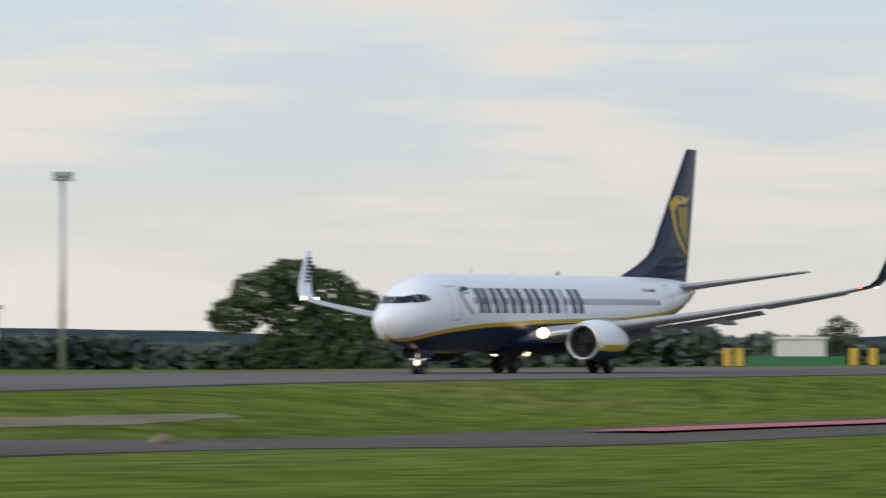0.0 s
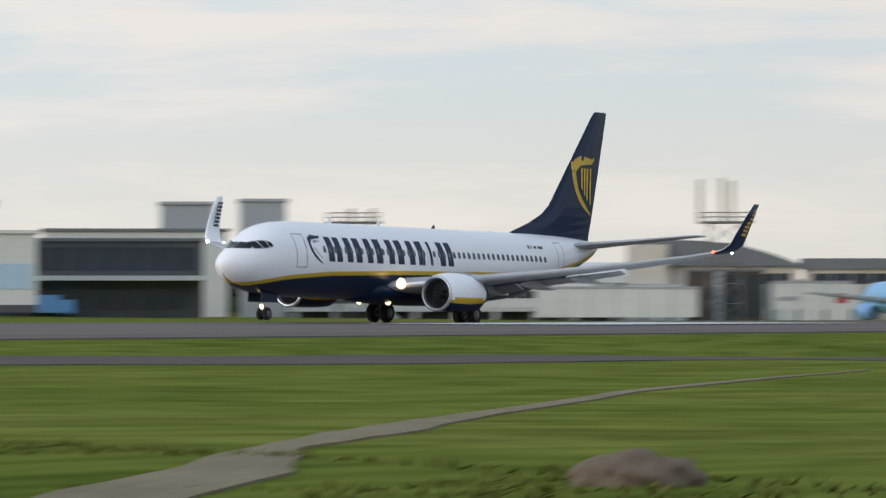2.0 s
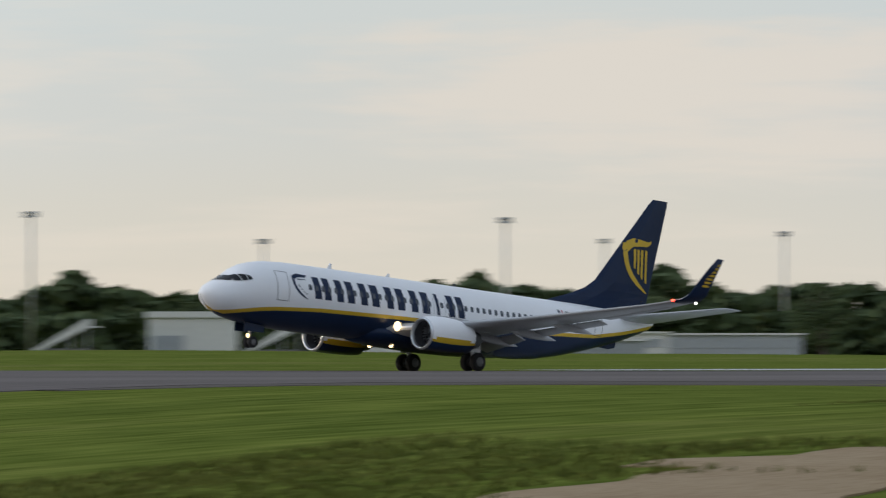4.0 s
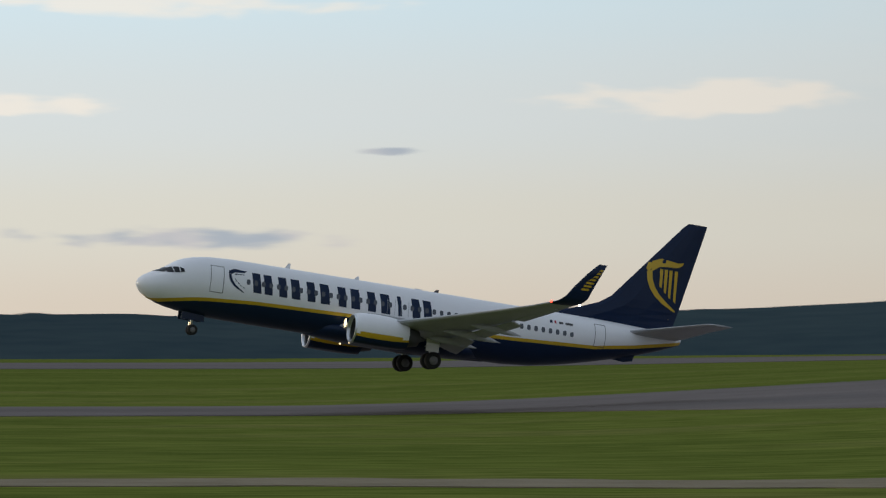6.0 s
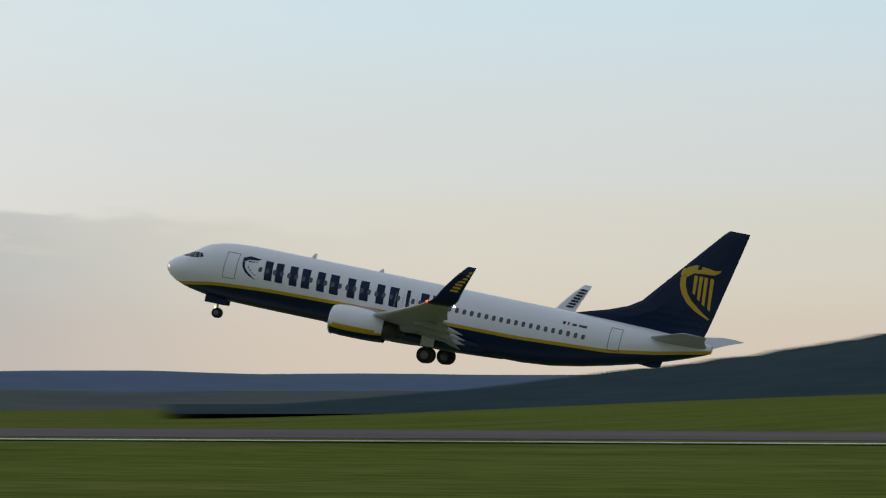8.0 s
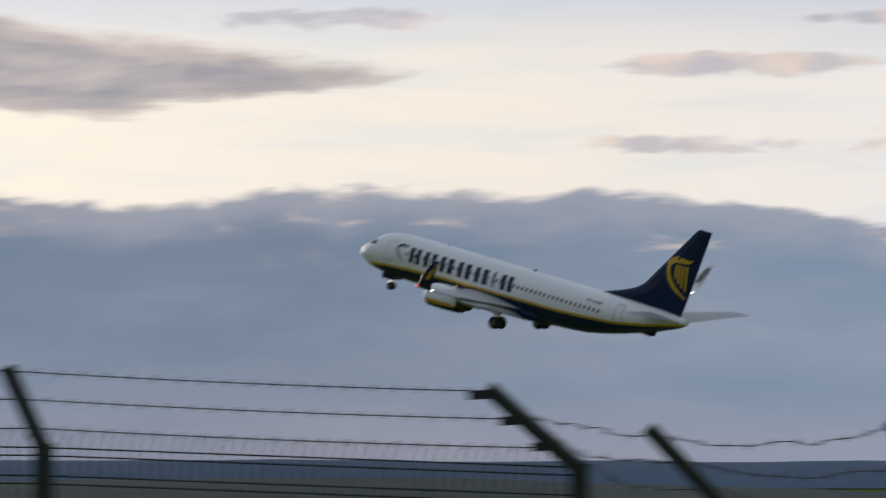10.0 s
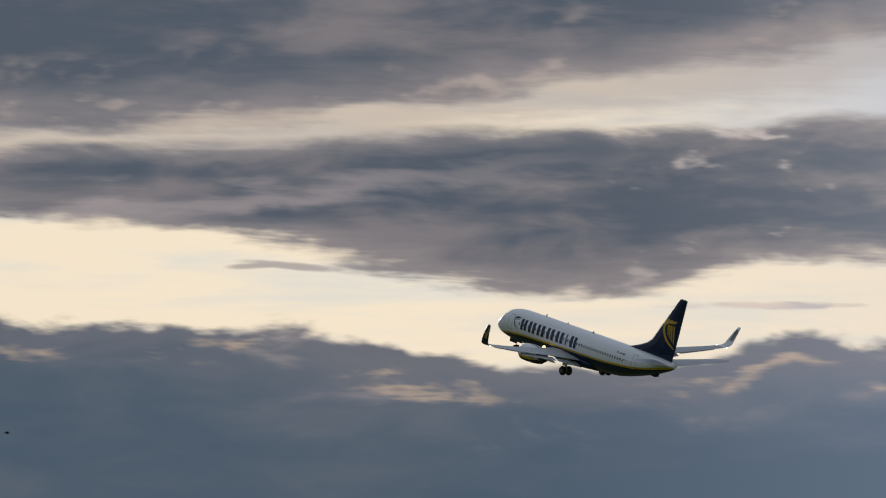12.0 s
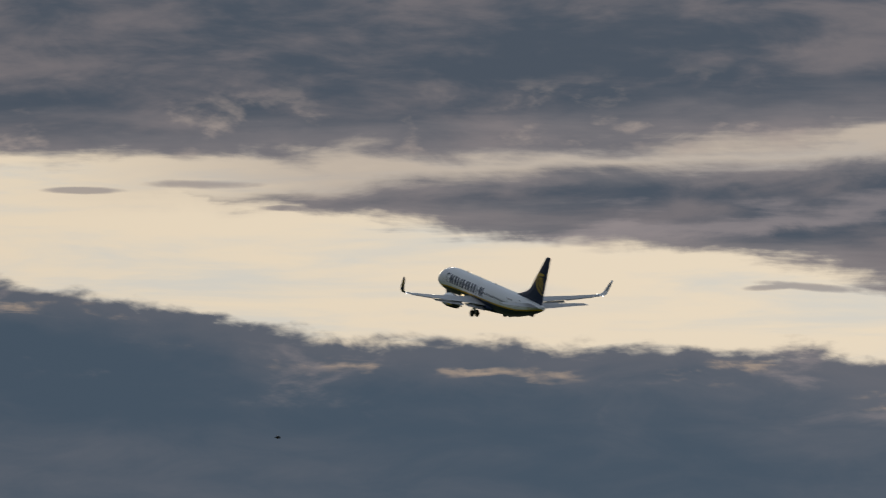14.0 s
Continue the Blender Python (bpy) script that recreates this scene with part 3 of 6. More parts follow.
patch("concrete_pad", "worn beige-brown hard pad in the grass", [(62, 127.5, 4), (69, 133.6, 7.5), (76, 139.4, 8), (83, 144.5, 4), (86, 147.5, 1)], EARTH, 0.05)
patch("perimeter_track", "grey-brown gravel perimeter track", [(-17, 164.5, 2), (-10, 163, 8), (15, 162, 9), (40, 154, 9), (62, 130, 6)], DIRT, 0.04)
patch("worn_grass", "yellowed worn strip in the grass", [(230, 207.6, 0.5), (237, 209.3, 1.5), (246, 210.2, 1.5), (257, 212, 0.6)], DIRT, 0.03)


MOUND = mat("loose_brown_earth", (0.10, 0.072, 0.046), 0.95, vary=0.3, scale=2.0, fine=9, color2=(0.17, 0.125, 0.085), bump=0.5)


def earth_mound(x, y, r, h):
    bm = bmesh.new()
    bmesh.ops.create_icosphere(bm, subdivisions=4, radius=1)
    for v in bm.verts:
        k = 1 + 0.22 * noise.noise(v.co * 2.2) + 0.08 * noise.noise(v.co * 7)
        v.co = Vector((v.co.x * r * k, v.co.y * r * 0.8 * k, max(-0.1, v.co.z * h * k)))
    ob = part("earth_mound", bm, MOUND, None, "", True)
    ob.location = (x, y, ground_z(x, y))
    tagged(ob, "small mound of loose brown earth in the grass", "mound")


earth_mound(108.2, 140.4, 0.8, 0.34)


def rough_grass():
    """Taller, darker tufts across the unmown strip."""
    rng = random.Random(21)
    bm = bmesh.new()
    tracks = [(94, 138), (100, 141.5), (106, 145), (117, 151.5), (129, 158.5), (146, 168), (83, 143.5), (87, 140), (69, 135), (76, 141), (83, 145.5)]
    for _ in range(30000):
        x = 48 + 62 * rng.random() ** 1.25
        y = 118 + 0.36 * (x - 52) + rng.uniform(-4, 34)
        if noise.noise(Vector((x * 0.05, y * 0.07, 2))) < -0.06 - 0.25 * rng.random():
            continue
        if min((x - a) ** 2 + (y - b) ** 2 for a, b in tracks) < 12:
            continue
        z = ground_z(x, y)
        h = (0.06 + 0.14 * rng.random() ** 2) * (1.0 if x < 88 else 0.55)
        for _ in range(3):
            a = rng.uniform(0, 2 * math.pi)
            dx, dy = 0.035 * math.cos(a), 0.035 * math.sin(a)
            lean = (rng.gauss(0, 0.09), rng.gauss(0, 0.09))
            q = [(x - dx, y - dy, z - 0.02), (x + dx, y + dy, z - 0.02), (x + lean[0] + dx * 0.3, y + lean[1] + dy * 0.3, z + h), (x + lean[0] - dx * 0.3, y + lean[1] - dy * 0.3, z + h)]
            bm.faces.new([bm.verts.new(p) for p in q])
    tagged(part("rough_grass", bm, ROUGH), "unmown darker rough grass in tufts", "grass", kind="stuff")


ROUGH = mat("rough_dark_grass", (0.085, 0.112, 0.024), 0.95, vary=0.3, scale=0.06, fine=1.2, color2=(0.135, 0.135, 0.038), spec=0.0)
rough_grass()

# ---- buildings beyond the runway ----


def seg(left, right, z0):
    """Pose with x along the front from left to right, y away from the runway; and the front's length."""
    d = Vector((right[0] - left[0], right[1] - left[1]))
    return pose(left[0], left[1], z0, 0, 0, math.degrees(math.atan2(d.y, d.x))), d.length


def panes(parent, x0, x1, z0, z1, n, y=-0.06, gap=0.12, material=None, name="window_pane"):
    """A row of n window panes, each a part on one shared mesh."""
    w = (x1 - x0) / n
    bm = boxes((gap / 2, w - gap / 2, 0, 0.1, 0, z1 - z0))
    me = bpy.data.meshes.new(name)
    bm.to_mesh(me)
    bm.free()
    me.materials.append(material or GLASS)
    for i in range(n):
        o = new(name, me)
        o.parent = parent
        o.location = (x0 + w * i, y, z0)


def terminal_pier():
    m, w = seg((541.0, 508.0), (568.0, 474.5), -1.6)
    t = thing("terminal_pier", "long white terminal pier with a dark ribbon window and shallow roof", "building", m)
    # the shade under the pier is a solid dark grey box behind the columns
    part("undercroft_shade", boxes((0, w, 2.0, 12, 0, 1.6)), CLAD_D, t, "dark box for the shade of the undercroft")
    part("lower_fascia", boxes((0, w, 0, 14, 1.6, 2.6)), CLAD_W, t)
    part("wall", boxes((0, w, 0.25, 14, 2.6, 5.3)), CLAD_D, t)
    bm = bmesh.new()
    loft(bm, [[(x, -0.6, 5.3), (x, 14.5, 5.3), (x, 14.5, 5.9), (x, 7, 8.0), (x, -0.6, 6.2)] for x in (-0.5, w + 0.5)])
    bmesh.ops.recalc_face_normals(bm, faces=bm.faces)
    part("roof", bm, CLAD_W, t, "pale sheet roof")
    panes(t, 0.5, w - 0.5, 2.7, 5.2, 14, 0.16)
    for i in range(9):
        x = 1 + (w - 2) * i / 8
        part("column", boxes((x - 0.3, x + 0.3, 0.1, 0.7, 0, 1.6)), CLAD_W, t)
    part("stair_ramp", loft(bmesh.new(), [[(14, -2.4, 0), (15.2, -2.4, 0), (12.0, -2.4, 2.4), (10.8, -2.4, 2.4)], [(14, -1.0, 0), (15.2, -1.0, 0), (12.0, -1.0, 2.4), (10.8, -1.0, 2.4)]]), CLAD_W, t, "white sloping stair enclosure")


def curved_hall():
    m, w = seg((583.4, 484.2), (595.8, 466.0), -1.6)
    t = thing("terminal_hall", "cream terminal hall with a curved grey roof", "building", m)
    part("wall", boxes((0, w, 0, 16, 0, 8.0)), CLAD_C, t)
    part("gable_wall", boxes((-0.6, w * 0.22, -1.6, -1.05, 5.2, 10.4)), CLAD_C, t, "cream end gable")
    bm = bmesh.new()
    rings = []
    for y in (-1.0, 17.0):
        top = [(x, y, 11.0 - 3.4 * abs((x - 0.28 * w) / (0.75 * w)) ** 2.2) for x in [-0.6 + (w + 1.8) * i / 16 for i in range(17)]]
        rings.append(top + [(x, y, min(z - 0.4, 7.6)) for x, yy, z in top[::-1]])
    loft(bm, rings)
    bmesh.ops.recalc_face_normals(bm, faces=bm.faces)
    part("roof", bm, ROOFG, t, "curved grey sheet roof")
    panes(t, 8.5, w - 1.0, 5.2, 6.6, 7, material=GLASS)
    part("plinth_wing", boxes((-14, w + 8, -3, -0.1, 0, 5.2)), CLAD_W, t, "lower white wing")
    panes(t, -13, w + 7, 2.2, 4.0, 14, -3.06)
    part("entrance_block", boxes((w * 0.55, w * 0.55 + 4.6, -5.5, -3.1, 0, 6.4)), BROWN, t, "dark brown entrance block")
    m2, w2 = seg((596.2, 465.4), (606, 450.5), -1.6)
    s = thing("terminal_annex", "low cream annex with a dark flat roof", "building", m2)
    part("wall", boxes((0, w2, 0, 12, 0, 7.2)), CLAD_C, s)
    part("roof", boxes((-0.5, w2 + 0.5, -0.6, 12.5, 7.2, 8.6)), ROOFG, s)
    panes(s, 1, w2 - 1, 5.2, 6.6, 6)


def jet_bridge(p, q, z, k):
    m, w = seg(p, q, z)
    t = thing("jet_bridge", "white enclosed boarding bridge on a wheeled leg", "boarding bridge", m, "boarding bridges at the terminal")
    part("tunnel", boxes((0, w, 0, 2.8, 2.2, 4.9 + 0.3 * k)), CLAD_W, t)
    part("cab", boxes((w, w + 3.2, -0.3, 3.1, 2.0, 5.2)), STEEL, t)
    part("leg", boxes((w * 0.75, w * 0.75 + 0.7, 1.0, 1.8, 0, 2.2)), GANTRY, t)
    part("bellows", boxes((w + 3.2, w + 3.8, 0, 2.8, 2.2, 4.9)), CLAD_D, t)
    panes(t, 1, w - 1, 3.3, 4.2, 5)


def plain_hall(left, right, z0, z1, depth, wall, name, label, rows=(), roof=None, category="building", parapet=0.4):
    m, w = seg(left, right, z0)
    t = thing(name, label, category, m)
    h = z1 - z0
    part("wall", boxes((0, w, 0, depth, 0, h)), wall, t)
    part("roof", boxes((-0.3, w + 0.3, -0.3, depth + 0.3, h, h + parapet)), roof or ROOFG, t)
    for a, b, f0, f1, n, material in rows:
        panes(t, w * a, w * b, h * f0, h * f1, n, material=material)
    return t, w, h


def walkway(left, right, z0, z1, label, mark=None):
    m, w = seg(left, right, -1.6)
    t = thing("boarding_walkway", label, "boarding bridge", m, "boarding bridges at the terminal")
    part("tunnel", boxes((0, w, 0, 2.6, z0, z1)), CLAD_W, t, "white panelled tunnel")
    part("roof_edge", boxes((-0.1, w + 0.1, -0.1, 2.7, z1, z1 + 0.25)), CLAD_G, t)
    n = max(2, int(w / 3))
    for i in range(n + 1):
        x = w * i / n
        part("panel_joint", boxes((x - 0.06, x + 0.06, -0.04, 0, z0, z1)), CLAD_G, t)
        part("leg", boxes((x - 0.2, x + 0.2, 0.9, 1.5, 0, z0)), GANTRY, t)
    if mark:
        part("red_mark", boxes((w * 0.80, w * 0.93, -0.06, -0.04, z0 + 0.8, z0 + 2.0)), mark, t, "plain red mark")
        part("grey_bar", boxes((w * 0.08, w * 0.34, -0.06, -0.04, z0 + 1.1, z0 + 1.6)), CLAD_G, t, "plain grey bar of writing")


walkway((539.5, 467.0), (551.5, 451.0), 0.95, 4.5, "white boarding walkway leading to the dark lift block")
walkway((561.0, 446.6), (567.0, 438.6), 1.9, 5.2, "white boarding walkway with a red mark", REDP)
m, w = seg((554.5, 454.8), (560.2, 447.2), -1.6)
t = thing("lift_block", "dark brown windowed lift block between the boarding walkways", "building", m)
part("wall", boxes((0, w, 0.05, 6, 0, 6.6)), BROWN, t)
part("roof", boxes((-0.2, w + 0.2, -0.15, 6.2, 6.6, 6.9)), ROOFG, t)
part("pillar", boxes((w * 0.36, w * 0.46, -0.2, 0.05, 0, 6.6)), CLAD_G, t)
panes(t, w * 0.48, w * 0.97, 1.0, 6.2, 3, -0.04)
terminal_pier()
curved_hall()
jet_bridge((557, 470), (568, 452), -1.6, 0)
jet_bridge((548, 484), (556.5, 470.5), -1.6, 1)
plain_hall((547.3, 535.3), (552.0, 530.0), -0.9, 14.2, 10, CLAD_G, "plant_tower", "plain pale grey clad plant tower", roof=CLAD_G)
plain_hall((554.3, 527.4), (558.3, 522.8), -0.9, 14.6, 10, CLAD_G, "plant_tower", "plain pale grey clad plant tower", roof=CLAD_G)
plain_hall((536, 546), (553, 528.5), -0.9, 10.6, 6, CLAD_W, "rear_hall", "plain white hall behind the terminal")
t, w, h = plain_hall((494.0, 533.6), (521.0, 505.0), -0.7, 8.8, 12, CLAD_D, "departure_hall", "dark glazed hall with a pale canopy", ((0.02, 0.98, 0.62, 0.92, 12, GLASS), (0.05, 0.95, 0.1, 0.36, 12, GLASS)))
part("canopy", boxes((-0.5, w + 0.5, -3.5, 0, 4.6, 5.2)), CLAD_W, t, "white projecting canopy")
t, w, h = plain_hall((455.5, 507.0), (473.5, 489.0), 0.0, 9.1, 12, CLAD_W, "glazed_lounge", "low white building with wide pale glazing", ((0.02, 0.98, 0.3, 0.62, 10, PALEB),), CLAD_W)
part("kerb_base", boxes((0, w, -0.3, 0, 0, 0.9)), CLAD_D, t)
plain_hall((441.5, 512.5), (459.0, 503.0), -0.3, 9.0, 14, CLAD_D, "cargo_shed", "dark grey clad cargo shed with red lettering bars", ((0.05, 0.4, 0.1, 0.6, 2, ROOFG),), CLAD_D)
t, w, h = plain_hall((447.5, 542.1), (482.0, 514.0), -0.6, 15.0, 14, CLAD_W, "long_terminal", "long white terminal building with a recessed window band", (), CLAD_W)
part("window_band", boxes((0, w, -0.05, 0, h * 0.66, h * 0.82)), CLAD_C, t, "recessed cream window band")
panes(t, 1, w - 1, h * 0.67, h * 0.81, 26, -0.12)
part("lower_band", boxes((0, w, -0.05, 0, h * 0.36, h * 0.52)), CLAD_G, t)
t, w, h = plain_hall((424.0, 520.4), (438.0, 507.6), -0.5, 7.4, 14, PALEB, "green_grey_shed", "pale grey-green sheet-clad shed", ((0.3, 0.75, 0.5, 0.62, 3, CLAD_W),), CLAD_G, "shed")
part("roller_door", boxes((w * 0.3, w * 0.5, -0.06, 0, 0, h * 0.3)), CLAD_D, t)


def control_tower():
    m, w = seg((406.1, 563.4), (441.1, 534.4), 0.0)
    t = thing("control_tower", "airport control tower, dark stair block and glazed cab above white offices", "control tower", m)
    part("stair_block", boxes((0, 16.6, 2, 14, 0, 20.6)), BROWN, t, "tall dark brown windowless block")
    part("stair_fin", boxes((-0.3, 1.6, 0.5, 2.0, 0, 20.9)), CLAD_D, t, "dark grey corner panel")
    part("offices", boxes((7.4, 30.3, 0, 13, 0, 18.2)), CLAD_P, t, "pale pinkish-cream rendered offices")
    panes(t, 7.8, 28.5, 13.6, 15.0, 14, -0.06)
    part("brown_core", boxes((29.2, 33.0, -0.4, 11, 0, 19.2)), BROWN, t, "dark brown core")
    part("east_offices", boxes((33.0, w + 0.5, 0, 12, 0, 18.2)), CLAD_W, t)
    panes(t, 33.4, w - 0.2, 13.6, 15.0, 7, -0.06)
    panes(t, 33.4, w - 0.2, 9.6, 11.0, 7, -0.06)
    part("gallery", boxes((25.0, w + 2.2, -2.2, 12, 18.9, 19.9)), CLAD_W, t, "projecting white gallery")
    for i in range(18):
        x = 25.2 + (w - 23.4) * i / 17
        part("baluster", boxes((x - 0.04, x + 0.04, -2.15, -2.05, 19.9, 20.8)), GANTRY, t)
    part("handrail", boxes((25.0, w + 2.2, -2.18, -2.02, 20.8, 20.9)), GANTRY, t)
    cx0, cx1 = 30.2, w - 1.2
    part("cab_floor", boxes((cx0 + 0.6, cx1 - 0.6, 0.2, 9, 19.9, 20.9)), CLAD_C, t)
    bm = bmesh.new()
    loft(bm, [[(cx0 + 0.8, 0.3, 20.9), (cx1 - 0.8, 0.3, 20.9), (cx1 - 0.8, 9, 20.9), (cx0 + 0.8, 9, 20.9)], [(cx0, -0.6, 23.4), (cx1, -0.6, 23.4), (cx1, 9.8, 23.4), (cx0, 9.8, 23.4)]])
    bmesh.ops.recalc_face_normals(bm, faces=bm.faces)
    part("cab_glass", bm, GLASS, t, "outward-leaning dark glass of the cab")
    for i in range(9):
        f = i / 8
        xb, xt = cx0 + 0.8 + (cx1 - cx0 - 1.6) * f, cx0 + (cx1 - cx0) * f
        part("mullion", loft(bmesh.new(), [[(xb - 0.08, 0.2, 20.9), (xb + 0.08, 0.2, 20.9), (xb + 0.08, 0.34, 20.9), (xb - 0.08, 0.34, 20.9)], [(xt - 0.08, -0.7, 23.4), (xt + 0.08, -0.7, 23.4), (xt + 0.08, -0.56, 23.4), (xt - 0.08, -0.56, 23.4)]]), CLAD_C, t)
    part("cab_roof", boxes((cx0 - 0.7, cx1 + 0.7, -1.3, 10.5, 23.4, 24.1)), CLAD_W, t, "white cab roof slab")
    part("cab_roof_edge", boxes((cx0, cx1, -0.6, 9.8, 24.1, 24.5)), ROOFG, t)
    part("blind", boxes((cx0 + 1.0, cx0 + 5.2, 1.2, 1.3, 21.2, 22.9)), CLAD_C, t)
    m2, w2 = seg((404.6, 551.7), (424.0, 534.5), 0.0)
    s = thing("grey_store", "plain dark brown-grey clad store beside the tower", "building", m2)
    part("wall", boxes((0, w2, 0, 8, 0, 11.2)), STORE, s)
    for i in range(12):
        x = w2 * (i + 0.5) / 12
        part("cladding_rib", boxes((x, x + 0.15, -0.06, 0, 0.2, 11.1)), STORE, s)
    part("roof", boxes((-0.2, w2 + 0.2, -0.2, 8.2, 11.2, 11.5)), ROOFG, s)
    part("hut_on_roof", boxes((w + 3.0, w + 7.5, 3, 8, 15.4, 16.8)), HUTG, t, "small grey-green plant hut on the roof")


control_tower()


def light_mast(x, y, h, z0, size=1.0):
    t = thing("light_mast", "tall pale grey steel apron floodlight mast", "light mast", pose(x, y, z0, 0, 0, -55), "apron light masts")
    part("pole", tube(bmesh.new(), [(0, 0, 0), (0, 0, h * 0.5), (0, 0, h)], [0.42 * size, 0.34 * size, 0.24 * size], 12), STEEL, t, "", True)
    part("head_frame", boxes((-1.1 * size, 1.1 * size, -0.5, 0.5, h - 0.1, h + 0.1)), STEEL, t)
    for i in range(4):
        x0 = (-1.3 + 0.72 * i) * size
        part("floodlight", boxes((x0, x0 + 0.5 * size, -0.7, 0.3, h + 0.12, h + 0.62 * size)), CLAD_G, t)
        part("floodlight", boxes((x0, x0 + 0.5 * size, -0.7, 0.3, h - 0.6 * size, h - 0.12)), CLAD_G, t)


for x, y, h, z0 in ((606, 407.5, 22.6, -1.7), (592, 420, 23.0, -1.5)):
    light_mast(x, y, h, z0, 0.85)
for x, y, h, z0 in ((340, 577, 17.0, 0.9), (283, 597, 17.0, 1.3)):
    light_mast(x, y, h, z0, 0.6)
for x, y, h, z0 in ((436, 703, 18.0, 0.9), (427, 640, 17.6, 1.0), (357, 672, 16.0, 1.3), (820, 536, 11.5, -3)):
    light_mast(x, y, h, z0, 0.6)
for x, y, h, z0 in ((488.5, 511.0, 13.8, -0.8), (463.5, 529.0, 14.6, -0.4)):
    light_mast(x, y, h, z0, 0.75)


def gantry(x, y, z0, h, w, aerials):
    t = thing("lattice_tower", "rusty steel lattice tower with a railed platform", "lattice tower", pose(x, y, z0, 0, 0, -55), "lattice towers behind the terminal")
    for sx in (-1, 1):
        for sy in (-1, 1):
            part("leg", tube(bmesh.new(), [(sx * w * 0.34, sy * w * 0.3, 0), (sx * w * 0.30, sy * w * 0.28, h)], 0.11, 6), GANTRY, t)
    k = 5
    for i in range(k):
        za, zb = h * i / k, h * (i + 1) / k
        for s in (-1, 1):
            part("brace", tube(bmesh.new(), [(-s * w * 0.33, -w * 0.29, za), (s * w * 0.31, -w * 0.29, zb)], 0.06, 5), GANTRY, t)
        part("tie", tube(bmesh.new(), [(-w * 0.32, -w * 0.29, zb), (w * 0.32, -w * 0.29, zb)], 0.06, 5), GANTRY, t)
    part("platform", boxes((-w / 2, w / 2, -w * 0.4, w * 0.4, h, h + 0.25)), GANTRY, t)
    for z in (0.7, 1.25):
        part("rail", boxes((-w / 2, w / 2, -w * 0.4 - 0.05, -w * 0.4 + 0.05, h + z, h + z + 0.12)), GANTRY, t)
    for i in range(7):
        q = -w / 2 + w * i / 6
        part("post", boxes((q - 0.06, q + 0.06, -w * 0.4 - 0.06, -w * 0.4 + 0.06, h + 0.25, h + 1.3)), GANTRY, t)
    for q, top in aerials:
        part("aerial_panel", boxes((q - 0.3, q + 0.3, -0.3, 0.3, h + 0.25, h + top)), CLAD_C, t, "pale upright aerial panel")


gantry(550, 446, -1.4, 12.2, 6.4, ((-3.0, 5.4), (-0.3, 5.6), (0.9, 5.2)))
gantry(532.5, 490, -1.4, 12.4, 6.4, ((-0.4, 1.9), (2.2, 1.9)))


def parked_airliner():
    t = thing("parked_airliner", "parked airliner with a sky-blue body and tail", "airliner", pose(519, 398, -1.5, 0, 0, 52))
    bm = bmesh.new()
    prof = [(-19, 0.2, 4.2), (-17, 0.8, 4.0), (-13, 1.5, 3.6), (-8, 1.85, 3.3), (10, 1.85, 3.3), (14.5, 1.75, 3.25), (17, 1.2, 3.0), (18.3, 0.25, 2.8)]
    loft(bm, [[(x, r * math.cos(a), z + r * math.sin(a)) for a in [2 * math.pi * i / 20 for i in range(20)]] for x, r, z in prof])
    bmesh.ops.recalc_face_normals(bm, faces=bm.faces)
    part("fuselage", bm, MIDBLUE, t, "bright sky-blue hull", True)
    bm = bmesh.new()
    loft(bm, [[(-17.8, 0.2, 5.0), (-11.5, 0.2, 5.0), (-11.5, -0.2, 5.0), (-17.8, -0.2, 5.0)], [(-18.8, 0.08, 9.6), (-16.8, 0.08, 9.6), (-16.8, -0.08, 9.6), (-18.8, -0.08, 9.6)]])
    part("fin", bm, BLUEP, t, "sky-blue fin")
    for s in (1, -1):
        bm = bmesh.new()
        loft(bm, [[(4, s * 1.6, 2.4), (-3.5, s * 1.6, 2.4), (-3.5, s * 1.6, 2.9), (4, s * 1.6, 2.9)], [(-4.2, s * 15, 3.7), (-5.8, s * 15, 3.7), (-5.8, s * 15, 3.85), (-4.2, s * 15, 3.85)]])
        bmesh.ops.recalc_face_normals(bm, faces=bm.faces)
        part("wing", bm, WINGGREY, t)
        bm = bmesh.new()
        lathe_x(bm, [(5.2, 0.75), (5.4, 0.95), (3.5, 1.0), (1.2, 0.7)], 18, s * 5, 1.6)
        part("engine", bm, BLUEP, t, "", True)
        bm = bmesh.new()
        loft(bm, [[(-14, s * 0.5, 4.4), (-17.5, s * 0.5, 4.4), (-17.5, s * 0.5, 4.7), (-14, s * 0.5, 4.7)], [(-16.8, s * 6.2, 5.2), (-18, s * 6.2, 5.2), (-18, s * 6.2, 5.3), (-16.8, s * 6.2, 5.3)]])
        part("stabilizer", bm, BLUEP, t)
        part("main_gear_leg", tube(bmesh.new(), [(-1, s * 2.4, 0.0), (-1, s * 2.4, 2.4)], 0.25, 8), GANTRY, t)
    part("nose_gear_leg", tube(bmesh.new(), [(14, 0, 0.0), (14, 0, 2.0)], 0.2, 8), GANTRY, t)


parked_airliner()


def container(left, right, z0, h, d, material, label):
    m, w = seg(left, right, z0)
    t = thing("shipping_container", label, "container", m)
    part("body", boxes((0, w, 0, d, 0, h)), material, t)
    n = int(w / 0.9)
    for i in range(n):
        part("rib", boxes((w * i / n, w * i / n + 0.25, -0.08, 0, 0.1, h - 0.1)), material, t)


container((785.5, 392.4), (790.5, 378.5), -1.7, 2.2, 3, GREENP, "long green container beside yellow posts")
